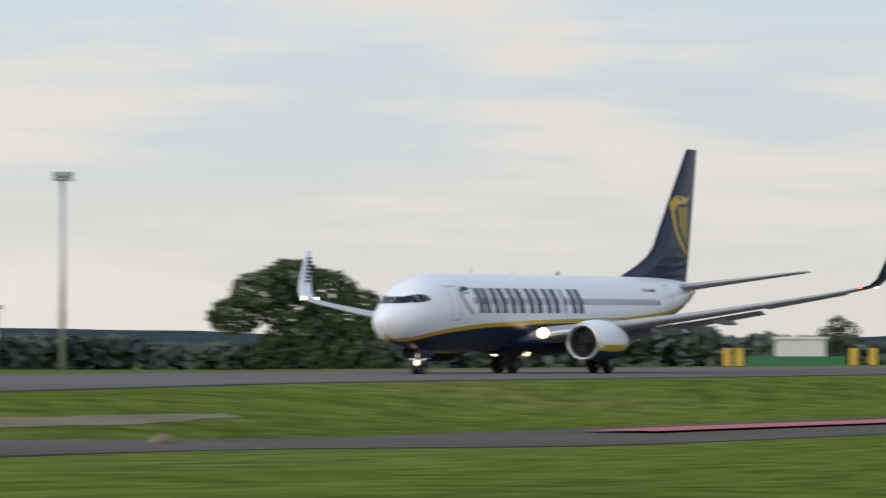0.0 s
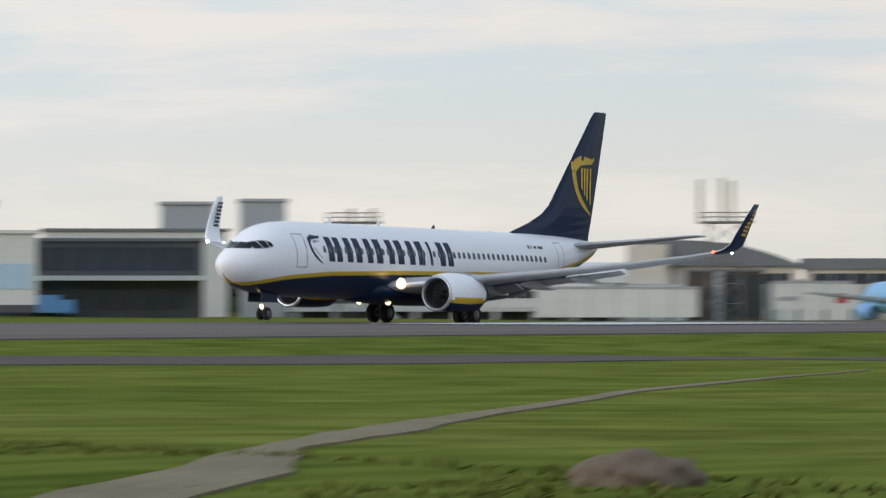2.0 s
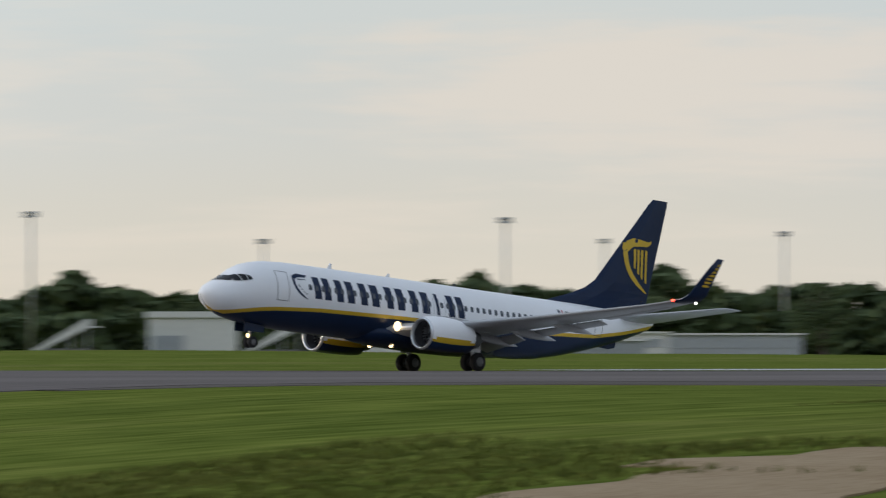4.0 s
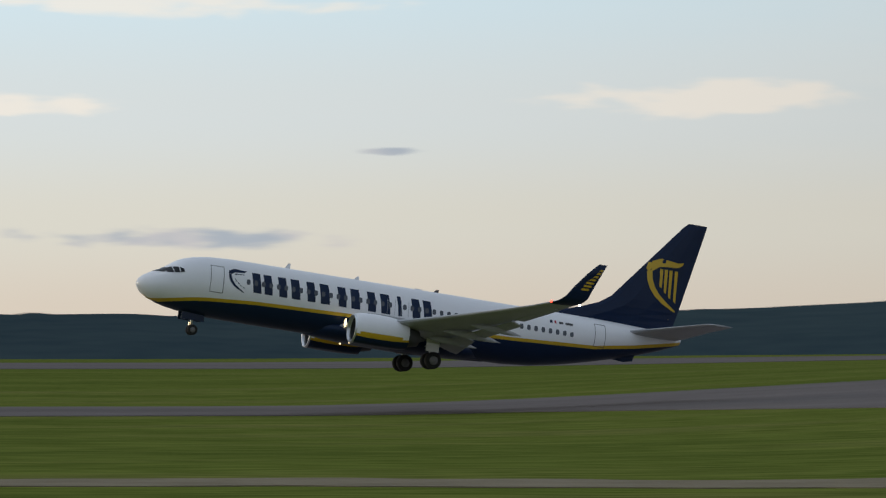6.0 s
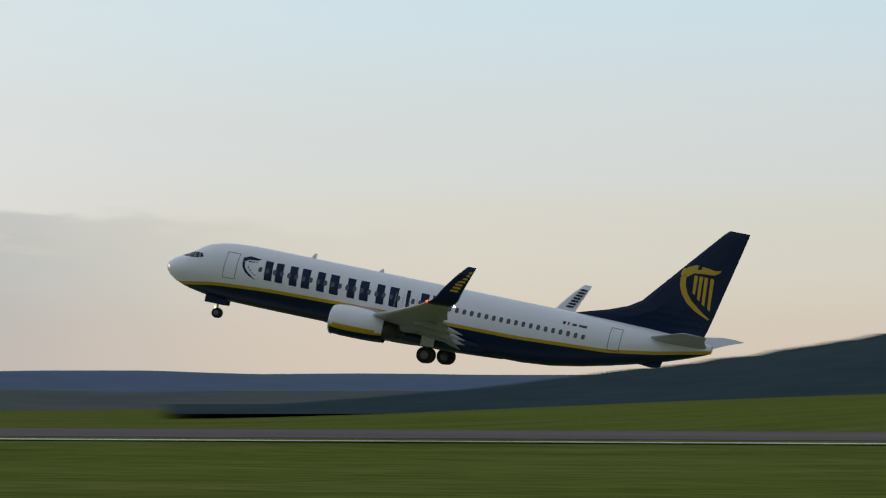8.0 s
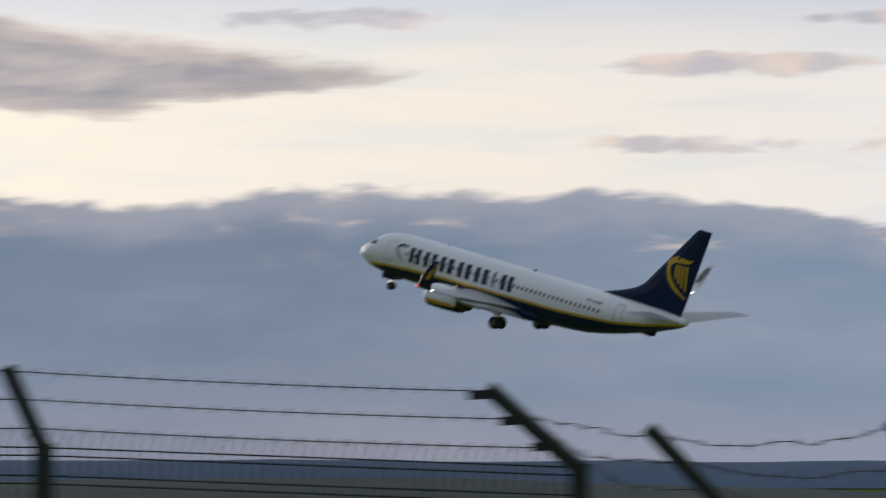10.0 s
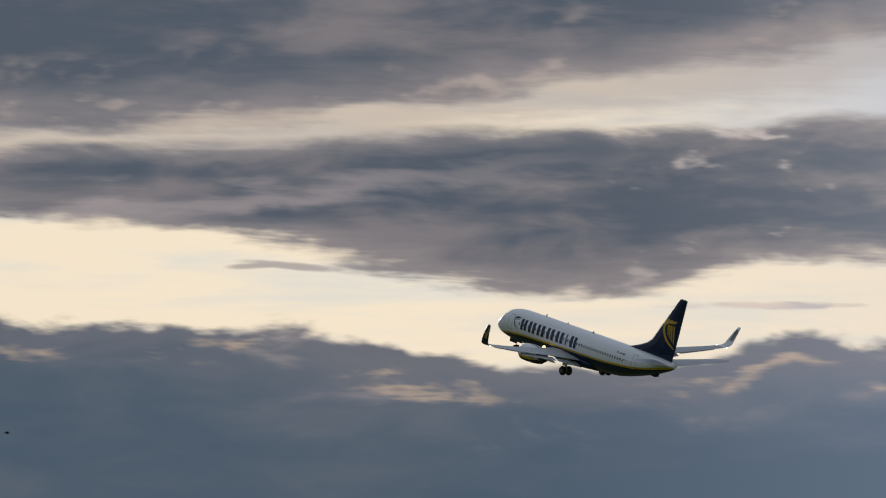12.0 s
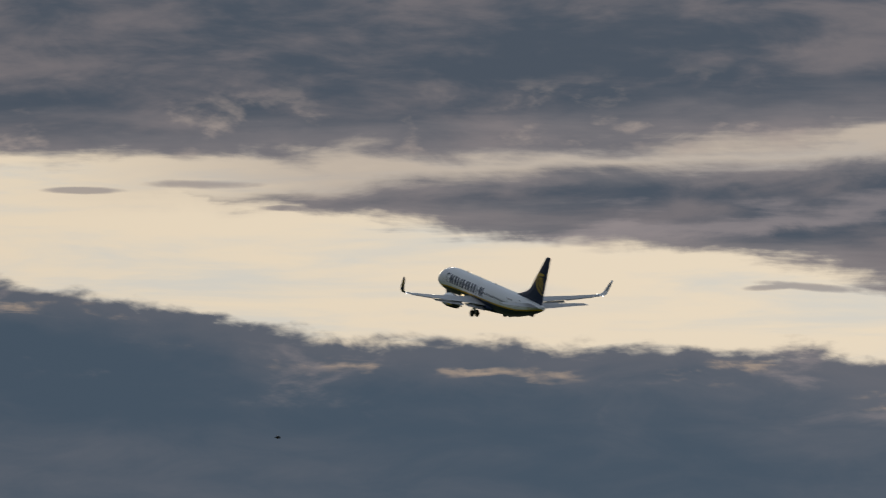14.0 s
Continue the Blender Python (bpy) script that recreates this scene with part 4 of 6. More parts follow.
for x, y in ((784.6, 394.9), (785.2, 393.2), (790.8, 377.6), (791.8, 375.0)):
    ob = part("yellow_post", boxes((-0.5, 0.5, -0.4, 0.4, 0, 3.4)), YELP)
    ob.matrix_basis = pose(x, y, -1.7, 0, 0, -70)
    tagged(ob, "upright yellow painted post by the container", "post", "yellow posts by the container")
plain_hall((797, 392), (799.5, 385), -1.5, 3.0, 6, CLAD_W, "white_hut", "small white hut with a flat roof", (), CLAD_W, "hut")


def service_truck(x, y, z0, rz, cab, body, label):
    t = thing("service_truck", label, "truck", pose(x, y, z0, 0, 0, rz))
    part("body", boxes((-2.4, 1.2, -1.1, 1.1, 0.7, 2.9)), body, t)
    bm = boxes((1.25, 2.9, -1.05, 1.05, 0.6, 2.3))
    part("cab", bm, cab, t)
    part("windscreen", boxes((2.9, 2.93, -0.9, 0.9, 1.4, 2.2)), GLASS, t)
    for wx in (-1.6, 1.9):
        for wy in (-1, 1):
            bm = bmesh.new()
            lathe_y(bm, [(wy - 0.15, 0.3), (wy - 0.12, 0.42), (wy + 0.12, 0.42), (wy + 0.15, 0.3)], 14, wx, 0.42)
            part("wheel", bm, TYRE, t)


service_truck(543, 397, -1.7, 30, YELP, YELP, "small yellow service truck parked on the apron")
service_truck(506, 517, -0.8, -45, BLUEP, BLUEP, "blue box van parked by the terminal")
service_truck(468, 497, -0.2, -45, CLAD_W, REDP, "white and red service truck parked by the lounge")


def air_stairs(x, y, z0, rz):
    t = thing("air_stairs", "white mobile passenger stairs parked on the apron", "passenger stairs", pose(x, y, z0, 0, 0, rz), "mobile stairs on the apron")
    bm = bmesh.new()
    loft(bm, [[(-3.4, s, 0.3), (-2.4, s, 0.3), (3.4, s, 3.0), (3.4, s, 3.9), (2.8, s, 3.9)] for s in (-0.9, 0.9)])
    bmesh.ops.recalc_face_normals(bm, faces=bm.faces)
    part("flight", bm, CLAD_W, t)
    part("platform", boxes((2.6, 4.4, -0.9, 0.9, 2.9, 3.1)), CLAD_W, t)
    part("chassis", boxes((-3.0, 3.5, -0.8, 0.8, 0.15, 0.5)), GANTRY, t)
    for q in (1.0, 3.0):
        part("support", boxes((q - 0.1, q + 0.1, -0.7, 0.7, 0.5, 1.2 + 0.5 * q)), STEEL, t)


air_stairs(268, 558, 1.1, -28)
air_stairs(290.5, 548, 1.0, -28)
plain_hall((277.5, 554.5), (286.5, 549.5), 1.0, 5.2, 7, CLAD_W, "white_workshop", "white workshop with a pale pitched roof", ((0.05, 0.4, 0.0, 0.5, 1, CLAD_G),), CLAD_W, "workshop", 0.7)
for k, (l, r, h) in enumerate((((306, 559), (319, 552), 2.4), ((330, 548), (339, 543), 1.6), ((338, 566), (352, 557.5), 2.6), ((352, 557.6), (366, 548.6), 2.4), ((378, 541), (392, 532), 1.8))):
    plain_hall(l, r, 0.9 - 0.03 * k, 0.9 + h, 5, CLAD_W if k % 2 == 0 else CLAD_G, "low_hut", "long low pale hut at the apron edge", ((0.05, 0.95, 0.35, 0.75, 7, CLAD_G),), CLAD_W, "hut", 0.25)


def parked_car(x, y, z0, rz, material, label):
    t = thing("parked_car", label, "car", pose(x, y, z0, 0, 0, rz), "cars parked along the apron edge")
    bm = bmesh.new()
    side = [(-2.1, 0.3), (2.1, 0.3), (2.15, 0.75), (1.3, 0.95), (0.7, 1.42), (-1.2, 1.45), (-2.0, 0.95)]
    loft(bm, [[(a, s, b) for a, b in side] for s in (-0.85, 0.85)])
    bmesh.ops.recalc_face_normals(bm, faces=bm.faces)
    part("body", bm, material, t)
    part("side_glass", boxes((-1.1, 0.75, -0.87, 0.87, 0.98, 1.34)), GLASS, t)
    for wx in (-1.35, 1.35):
        for wy in (-0.8, 0.8):
            bm = bmesh.new()
            lathe_y(bm, [(wy - 0.1, 0.2), (wy - 0.1, 0.31), (wy + 0.1, 0.31), (wy + 0.1, 0.2)], 12, wx, 0.31)
            part("wheel", bm, TYRE, t)


for i in range(9):
    f = i / 8
    parked_car(395 + 26 * f, 556 - 24 * f, ground_z(395 + 26 * f, 556 - 24 * f), -43 + 4 * (i % 3), (CLAD_W, PALEB, CLAD_W, ROOFG)[i % 4], ("white car parked on the apron edge", "pale blue car parked on the apron edge", "white car parked on the apron edge", "grey car parked on the apron edge")[i % 4])


def hangar():
    m, w = seg((-135.3, 688.5), (-48.9, 698.3), -1.9)
    t = thing("maintenance_hangar", "huge blue-grey maintenance hangar with a red line and exposed roof trusses", "hangar", m)
    w1 = w - 35.8
    part("high_bay", boxes((w1, w, 0, 60, -1.8, 29.9)), CLAD_B, t, "tall windowless high bay")
    part("low_bay", boxes((0, w1 - 0.02, 2, 62, -1.8, 20.8)), CLAD_B, t)
    part("bay_cap", boxes((w1 - 0.3, w + 0.3, -0.3, 60.3, 29.9, 30.3)), ROOFG, t)
    part("tail_door", boxes((w1 + 7.4, w1 + 27.6, -0.25, 0, 9.0, 24.0)), CLAD_G, t, "recessed tail door, darker grey")
    for i in range(5):
        x = w1 + 7.8 + 4.0 * i
        part("door_leaf", boxes((x, x + 3.7, -0.4, -0.25, 0.2, 23.6)), CLAD_G, t)
    part("door_head", boxes((w1 + 7.0, w1 + 28.0, -0.7, 0, 23.9, 24.6)), TRUSS, t)
    part("red_line", boxes((w1 + 0.1, w, -0.12, 0, 15.4, 15.75)), REDP, t, "thin red band")
    part("door_rail", boxes((8, w1 - 0.1, 1.7, 2, 15.2, 15.8)), TRUSS, t, "dark door rail")
    for i in range(10):
        x = 3 + (w1 - 6) * i / 10
        part("sliding_door", boxes((x, x + (w1 - 6) / 10 - 0.15, 1.75, 2.0, 0.3, 15.1)), CLAD_B, t)
    for i in range(60):
        x = w * i / 60
        y = -0.06 if x > w1 else 1.94
        if y < 0 and w1 + 6.5 < x < w1 + 28.5:
            continue
        part("cladding_rib", boxes((x, x + 0.12, y, y + 0.06, 16.2 if y > 0 else 0.2, 20.5 if y > 0 else 29.8)), CLAD_B, t)
    part("annex", boxes((w1 + 4, w + 5.2, -22, -0.5, -1.8, 9.8)), CLAD_G, t, "lower pale grey annex")
    part("front_annex", boxes((-31.4, w1 + 3.9, -20, 0.9, -1.8, 9.3)), CLAD_B, t, "long low front annex")
    bm = bmesh.new()
    loft(bm, [[(x, -20.4, 9.32), (x, 1.0, 12.6), (x, 1.0, 12.9), (x, -20.4, 9.6)] for x in (-31.4, -0.3)])
    part("annex_roof", bm, CLAD_G, t, "shallow blue-grey annex roof")
    for i in range(6):
        z = 21.6 + 1.15 * i
        x0, x1 = 3.0 + 0.32 * i, w1 - 4.4 - 0.9 * i
        if i == 0:
            x0, x1 = 0.0, w1
        part("truss_bar", boxes((x0, x1, 3.0 + 1.6 * i, 3.9 + 1.6 * i, z, z + 0.52)), TRUSS, t, "long dark roof truss bar")
    for x0, x1 in ((1.0, 5.2), (12.5, 16.0), (17.5, 14.2), (26, 30), (33, 29.5), (w1 - 1.0, w1 - 9.0)):
        part("truss_strut", tube(bmesh.new(), [(x0, 3.2, 21.0), (x1, 11.2, 27.6)], 0.22, 6), TRUSS, t)
    part("lean_to_door", boxes((-19, -12.4, -20.2, -20, 0, 4.5)), BLUEP, t, "blue shutter door")
    part("dark_bay", boxes((-12.3, -8.6, -20.2, -20, 2.2, 5.8)), CLAD_D, t)
    o, ww, h = plain_hall((-180.5, 656.5), (-164.0, 660.5), -1.9, 9.6, 12, CLAD_W, "site_office", "white two-storey site office with dark window strips", ((0.06, 0.94, 0.12, 0.26, 6, GLASS), (0.06, 0.94, 0.42, 0.56, 6, GLASS), (0.06, 0.94, 0.70, 0.84, 6, GLASS)))


hangar()


def marker_board():
    t = thing("marker_board", "red and white chequered marker board on the grass", "marker board", pose(-96.6, 372, ground_z(-96.6, 372) + 0.02, 0, 0, 14))
    for i in range(3):
        for j in range(2):
            part("square", boxes((-1.5 + i, -0.5 + i, -0.1, 0.1, 0.1 + 0.85 * j, 0.95 + 0.85 * j)), REDP if (i + j) % 2 else CLAD_W, t)
    p = thing("striped_pole", "red and white banded pole on the grass", "pole", pose(-98.9, 372, ground_z(-98.9, 372) - 0.05, 0, 0, 0))
    for i in range(7):
        part("band", tube(bmesh.new(), [(0, 0, 1.2 * i), (0, 0, 1.2 * i + 1.2)], 0.28, 10), REDP if i % 2 else CLAD_W, p)
    b = part("pale_block", boxes((-0.7, 0.7, -0.3, 0.3, 0, 0.5)), CONC)
    b.matrix_basis = pose(-48.5, 372, ground_z(-48.5, 372) - 0.03, 0, 0, 5)
    tagged(b, "low pale concrete block in the grass", "block")


marker_board()

# ---- trees and hills ----


def leaf_cloud(bm, centre, radii, count, size, rng):
    """Small leaf clumps through an ellipsoid, denser at its skin."""
    c = Vector(centre)
    for _ in range(count):
        d = Vector((rng.gauss(0, 1), rng.gauss(0, 1), rng.gauss(0, 1))).normalized()
        r = 0.55 + 0.5 * rng.random() ** 0.6
        p = c + Vector((d.x * radii[0], d.y * radii[1], d.z * radii[2])) * r
        u = Vector((rng.gauss(0, 1), rng.gauss(0, 1), rng.gauss(0, 0.6))).normalized()
        v = u.cross(Vector((rng.gauss(0, 1), rng.gauss(0, 1), rng.gauss(0, 1)))).normalized()
        s = size * (0.6 + 0.8 * rng.random())
        q = [p + s * (u * a + v * b) for a, b in ((-1, 0), (0, -0.6), (1, 0), (0, 0.6))]
        bm.faces.new([bm.verts.new(x) for x in q])


def tree(x, y, z0, h, spread, label, lobes, seed, trunk_h=0.45):
    rng = random.Random(seed)
    t = thing("tree", label, "tree", pose(x, y, z0, 0, 0, -60))
    bm = bmesh.new()
    tube(bm, [(0, 0, 0), (0.1, 0, h * 0.2), (-0.1, 0.1, h * trunk_h), (0.1, 0, h * 0.75)], [0.05 * h, 0.036 * h, 0.028 * h, 0.012 * h], 9)
    for i in range(6):
        a = i * 1.05
        z = h * (0.3 + 0.07 * i)
        tube(bm, [(0, 0, z), (math.cos(a) * spread * 0.4, math.sin(a) * spread * 0.3, z + h * 0.12), (math.cos(a) * spread * 0.75, math.sin(a) * spread * 0.6, z + h * 0.2)], [0.018 * h, 0.012 * h, 0.005 * h], 6)
    part("trunk", bm, BARK, t, "grey-brown trunk and limbs")
    bm = bmesh.new()
    for cx, cz, rx, rz, n in lobes:
        leaf_cloud(bm, (cx, rng.uniform(-1, 1), cz), (rx, rx * 0.8, rz), n, 0.028 * h, rng)
    part("crown", bm, LEAF, t, "dark green broken crown")


tree(636, 394, -2.0, 14.2, 8.0, "large dark-green spreading tree beyond the runway", [(-6.0, 7.4, 3.2, 2.2, 900), (-3.0, 10.2, 3.6, 2.4, 1100), (0.5, 11.6, 3.6, 2.4, 1200), (4.5, 10.2, 3.8, 2.6, 1200), (8.2, 7.6, 3.4, 3.0, 1000), (1.0, 7.6, 4.0, 2.2, 700), (8.5, 3.6, 3.6, 3.4, 900), (4.5, 3.6, 3.4, 3.0, 900), (-1.0, 3.4, 2.6, 2.6, 700), (2.5, 5.0, 3.5, 2.5, 600)], 4)
tree(810, 386.6, -1.6, 8.6, 4.0, "lone dark rounded tree by the green container", [(-1.5, 4.6, 2.0, 2.2, 400), (1.2, 5.2, 2.0, 2.4, 400), (0, 6.8, 1.6, 1.4, 300), (0, 3.0, 2.4, 1.5, 300)], 6)
tree(397, 588, 0.6, 10.4, 4.5, "rounded dark-green tree among the hedges", [(-2.2, 5.6, 2.3, 2.2, 500), (1.8, 5.8, 2.3, 2.3, 500), (0, 8.2, 2.0, 1.8, 450), (0, 3.4, 3.2, 2.0, 500)], 8)
tree(392, 640, 0.6, 11.0, 4.0, "dark leafy tree standing in the hedge", [(-1.5, 6.5, 2.6, 2.4, 450), (1.5, 7.5, 2.4, 2.4, 450), (0, 4.0, 3.0, 2.2, 400)], 9)


def hedge(name, label, pts, material, density, size, seed, depth=14):
    """A belt of woodland along points (x, y, z0, height)."""
    rng = random.Random(seed)
    bm = bmesh.new()
    for a, b in zip(pts, pts[1:]):
        length = math.hypot(b[0] - a[0], b[1] - a[1])
        for _ in range(int(length * density)):
            f = rng.random()
            x, y, z0, h = (a[i] + (b[i] - a[i]) * f for i in range(4))
            along = (x * 0.7 - y * 0.7)
            top = h * (0.78 + 0.30 * noise.noise(Vector((along * 0.045, seed, 0))) + 0.26 * noise.noise(Vector((along * 0.16, seed, 4))))
            zz = z0 + top * (1 - rng.random() ** 1.7)
            back = depth * rng.random()
            dx, dy = (b[1] - a[1]) / length, -(b[0] - a[0]) / length
            p = Vector((x - dx * back, y - dy * back, zz))
            u = Vector((rng.gauss(0, 1), rng.gauss(0, 1), rng.gauss(0, 0.5))).normalized()
            v = u.cross(Vector((rng.gauss(0, 1), rng.gauss(0, 1), rng.gauss(0, 1)))).normalized()
            s = size * (0.6 + 0.9 * rng.random())
            bm.faces.new([bm.verts.new(p + s * (u * i + v * j)) for i, j in ((-1, -0.2), (0, -0.7), (1, 0.1), (0.1, 0.7))])
    return tagged(part(name, bm, material), label, "woodland", kind="stuff")


hedge("woodland_belt", "dark green belt of mixed trees behind the airfield, tinted for haze", [(690, 540, -2.5, 6.6), (770, 545, -3, 6.5), (840, 520, -3, 7.2), (862, 470, -3, 7.6), (868, 440, -3, 9.4), (872, 400, -2.5, 6.2), (874, 360, -2.5, 7)], LEAF_FAR, 60, 1.15, 3)
hedge("woodland_belt", "dark tree line rising behind the terminal roofs", [(590, 580, -1, 8), (626, 560, -1.5, 11.4), (650, 536, -2, 11.4), (690, 515, -2, 7.0), (790, 520, -2, 6.0)], LEAF, 45, 1.0, 5)
hedge("woodland_belt", "wooded dark-green ridge beyond the apron", [(430, 1140, 2, 17), (520, 1100, 2, 17), (610, 1050, 2, 18), (700, 1000, 2, 19), (790, 930, 0, 17)], LEAF, 48, 2.0, 11, 40)
hedge("woodland_belt", "uneven dark-green trees along the apron", [(300, 690, 1.5, 5), (340, 672, 1.4, 7), (395, 640, 1.2, 8.5), (440, 610, 0.8, 6), (480, 590, 0.5, 4.5)], LEAF, 55, 1.0, 12, 10)


def hills(name, label, az0, az1, dist, base, height, material, seed, depth=500):
    """A long ridge across the distance, a solid sheet with a wooded, uneven top."""
    bm = bmesh.new()
    n = 220
    rows = []
    for i in range(n + 1):
        a = radians(az0 + (az1 - az0) * i / n)
        p = (az0 + (az1 - az0) * i / n)
        h = height * (0.66 + 0.42 * noise.noise(Vector((p * 0.11, seed, 0))) + 0.08 * noise.noise(Vector((p * 0.5, seed, 2))) + 0.03 * noise.noise(Vector((p * 2.6, seed, 5))))
        # the ridge sinks into the plain at both ends
        h *= smoothstep(0, 9, p - az0) * smoothstep(0, 9, az1 - p)
        row = []
        for d, z in ((dist, base), (dist + depth * 0.25, base + h * 0.55), (dist + depth * 0.5, base + h * 0.9), (dist + depth * 0.62, base + h), (dist + depth, base)):
            row.append(bm.verts.new((d * math.sin(a), d * math.cos(a), z)))
        rows.append(row)
    for a, b in zip(rows, rows[1:]):
        for i in range(4):
            bm.faces.new((a[i], a[i + 1], b[i + 1], b[i]))
    bmesh.ops.recalc_face_normals(bm, faces=bm.faces)
    return tagged(part(name, bm, material, None, "", True), label, "hills", kind="structure")


# woods and fields carry a blue-green tint that paints in the distance haze
HILL_NEAR = mat("haze_tinted_hillside", (0.034, 0.056, 0.066), 0.95, vary=0.3, scale=0.006, fine=0.05, color2=(0.055, 0.080, 0.085), spec=0.0)
HILL_MID = mat("haze_tinted_far_fields", (0.035, 0.052, 0.058), 0.95, vary=0.3, scale=0.004, fine=0.03, color2=(0.075, 0.095, 0.085), spec=0.1)
# the blue of the farthest ridge is distance haze put into its colour
HILL_FAR = mat("haze_blue_hills", (0.065, 0.11, 0.18), 0.95, vary=0.2, scale=0.002, fine=0.02, color2=(0.09, 0.14, 0.21), spec=0.1)
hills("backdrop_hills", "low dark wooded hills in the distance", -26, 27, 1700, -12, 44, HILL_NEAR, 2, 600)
hills("backdrop_hills", "far hills tinted blue for haze", -100, 40, 4000, -16, 34, HILL_FAR, 5, 500)
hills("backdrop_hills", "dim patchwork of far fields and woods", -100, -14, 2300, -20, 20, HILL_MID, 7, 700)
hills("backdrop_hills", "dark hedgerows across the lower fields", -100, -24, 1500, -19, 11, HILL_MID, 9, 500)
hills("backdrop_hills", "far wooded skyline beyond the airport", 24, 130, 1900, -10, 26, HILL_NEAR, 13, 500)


# ---- near the camera: soil heap, fence, old shed ----


def soil_heap():
    bm = bmesh.new()
    n, m = 44, 26
    rows = []
    for i in range(n + 1):
        for j in range(m + 1):
            u, v = 2 * i / n - 1, 2 * j / m - 1
            r = math.hypot(u * (1.0 + 0.12 * math.sin(3 * v)), v)
            h = 3.7 * max(0.0, 1 - r ** 3.2) * (0.95 + 0.12 * noise.noise(Vector((u * 2.5, v * 2.5, 1))))
            h += 0.30 * noise.noise(Vector((u * 8, v * 8, 3))) * max(0.0, 1 - r)
            rows.append(bm.verts.new((u * 10.0, v * 6.0, h - 0.3)))
    for i in range(n):
        for j in range(m):
            a = i * (m + 1) + j
            bm.faces.new((rows[a], rows[a + m + 1], rows[a + m + 2], rows[a + 1]))
    ob = part("soil_heap", bm, SOIL, None, "", True)
    ob.matrix_basis = pose(-10.6, 58.5, ground_z(-12, 58.5) + 0.15, 0, 0, 11)
    tagged(ob, "dark brown heap of dumped soil", "soil heap")
    rng = random.Random(2)
    for k in range(26):
        bm = bmesh.new()
        bmesh.ops.create_icosphere(bm, subdivisions=1, radius=rng.uniform(0.04, 0.10))
        for v in bm.verts:
            v.co *= 1 + 0.4 * noise.noise(v.co * 6 + Vector((k, 0, 0)))
            v.co.z *= 0.6
        o = part("stone", bm, DIRT)
        u, v = rng.uniform(-0.7, 0.5), rng.uniform(-0.85, -0.3)
        o.parent = ob
        r = math.hypot(u, v)
        o.location = (u * 10.0, v * 6.0, 3.85 * max(0.0, 1 - r ** 3.2) * 0.93 - 0.3)


soil_heap()

# tip of the cranked arm, then its bend
FENCE = [
    (-11.64, 19.25, 1.76, -11.12, 19.56, 1.14),
    (-13.23, 18.82, 1.64, -12.75, 19.14, 1.05),
    (-14.65, 18.37, 1.54, -14.22, 18.71, 0.97),
    (-16.00, 17.89, 1.43, -15.67, 18.18, 0.96),
    (-16.87, 17.07, 1.40, -16.59, 17.34, 1.02),
    (-17.43, 16.50, 1.60, -17.11, 16.83, 1.22),
    (-18.99, 14.68, 1.70, -18.87, 14.82, 1.32),
    (-20.32, 12.77, 1.74, -20.21, 12.94, 1.35),
    (-21.47, 10.73, 1.78, -21.38, 10.90, 1.39),
    (-22.39, 8.64, 1.81, -22.32, 8.81, 1.42),
]


def bar(bm, p, q, w, d):
    """A rectangular bar from p to q."""
    p, q = Vector(p), Vector(q)
    a = (q - p).normalized()
    side = Vector((-0.75, -0.66, 0)).cross(a)
    side = side.normalized() * w / 2
    dep = a.cross(side).normalized() * d / 2
    loft(bm, [[c + side + dep, c - side + dep, c - side - dep, c + side - dep] for c in (p, q)])
    return bm


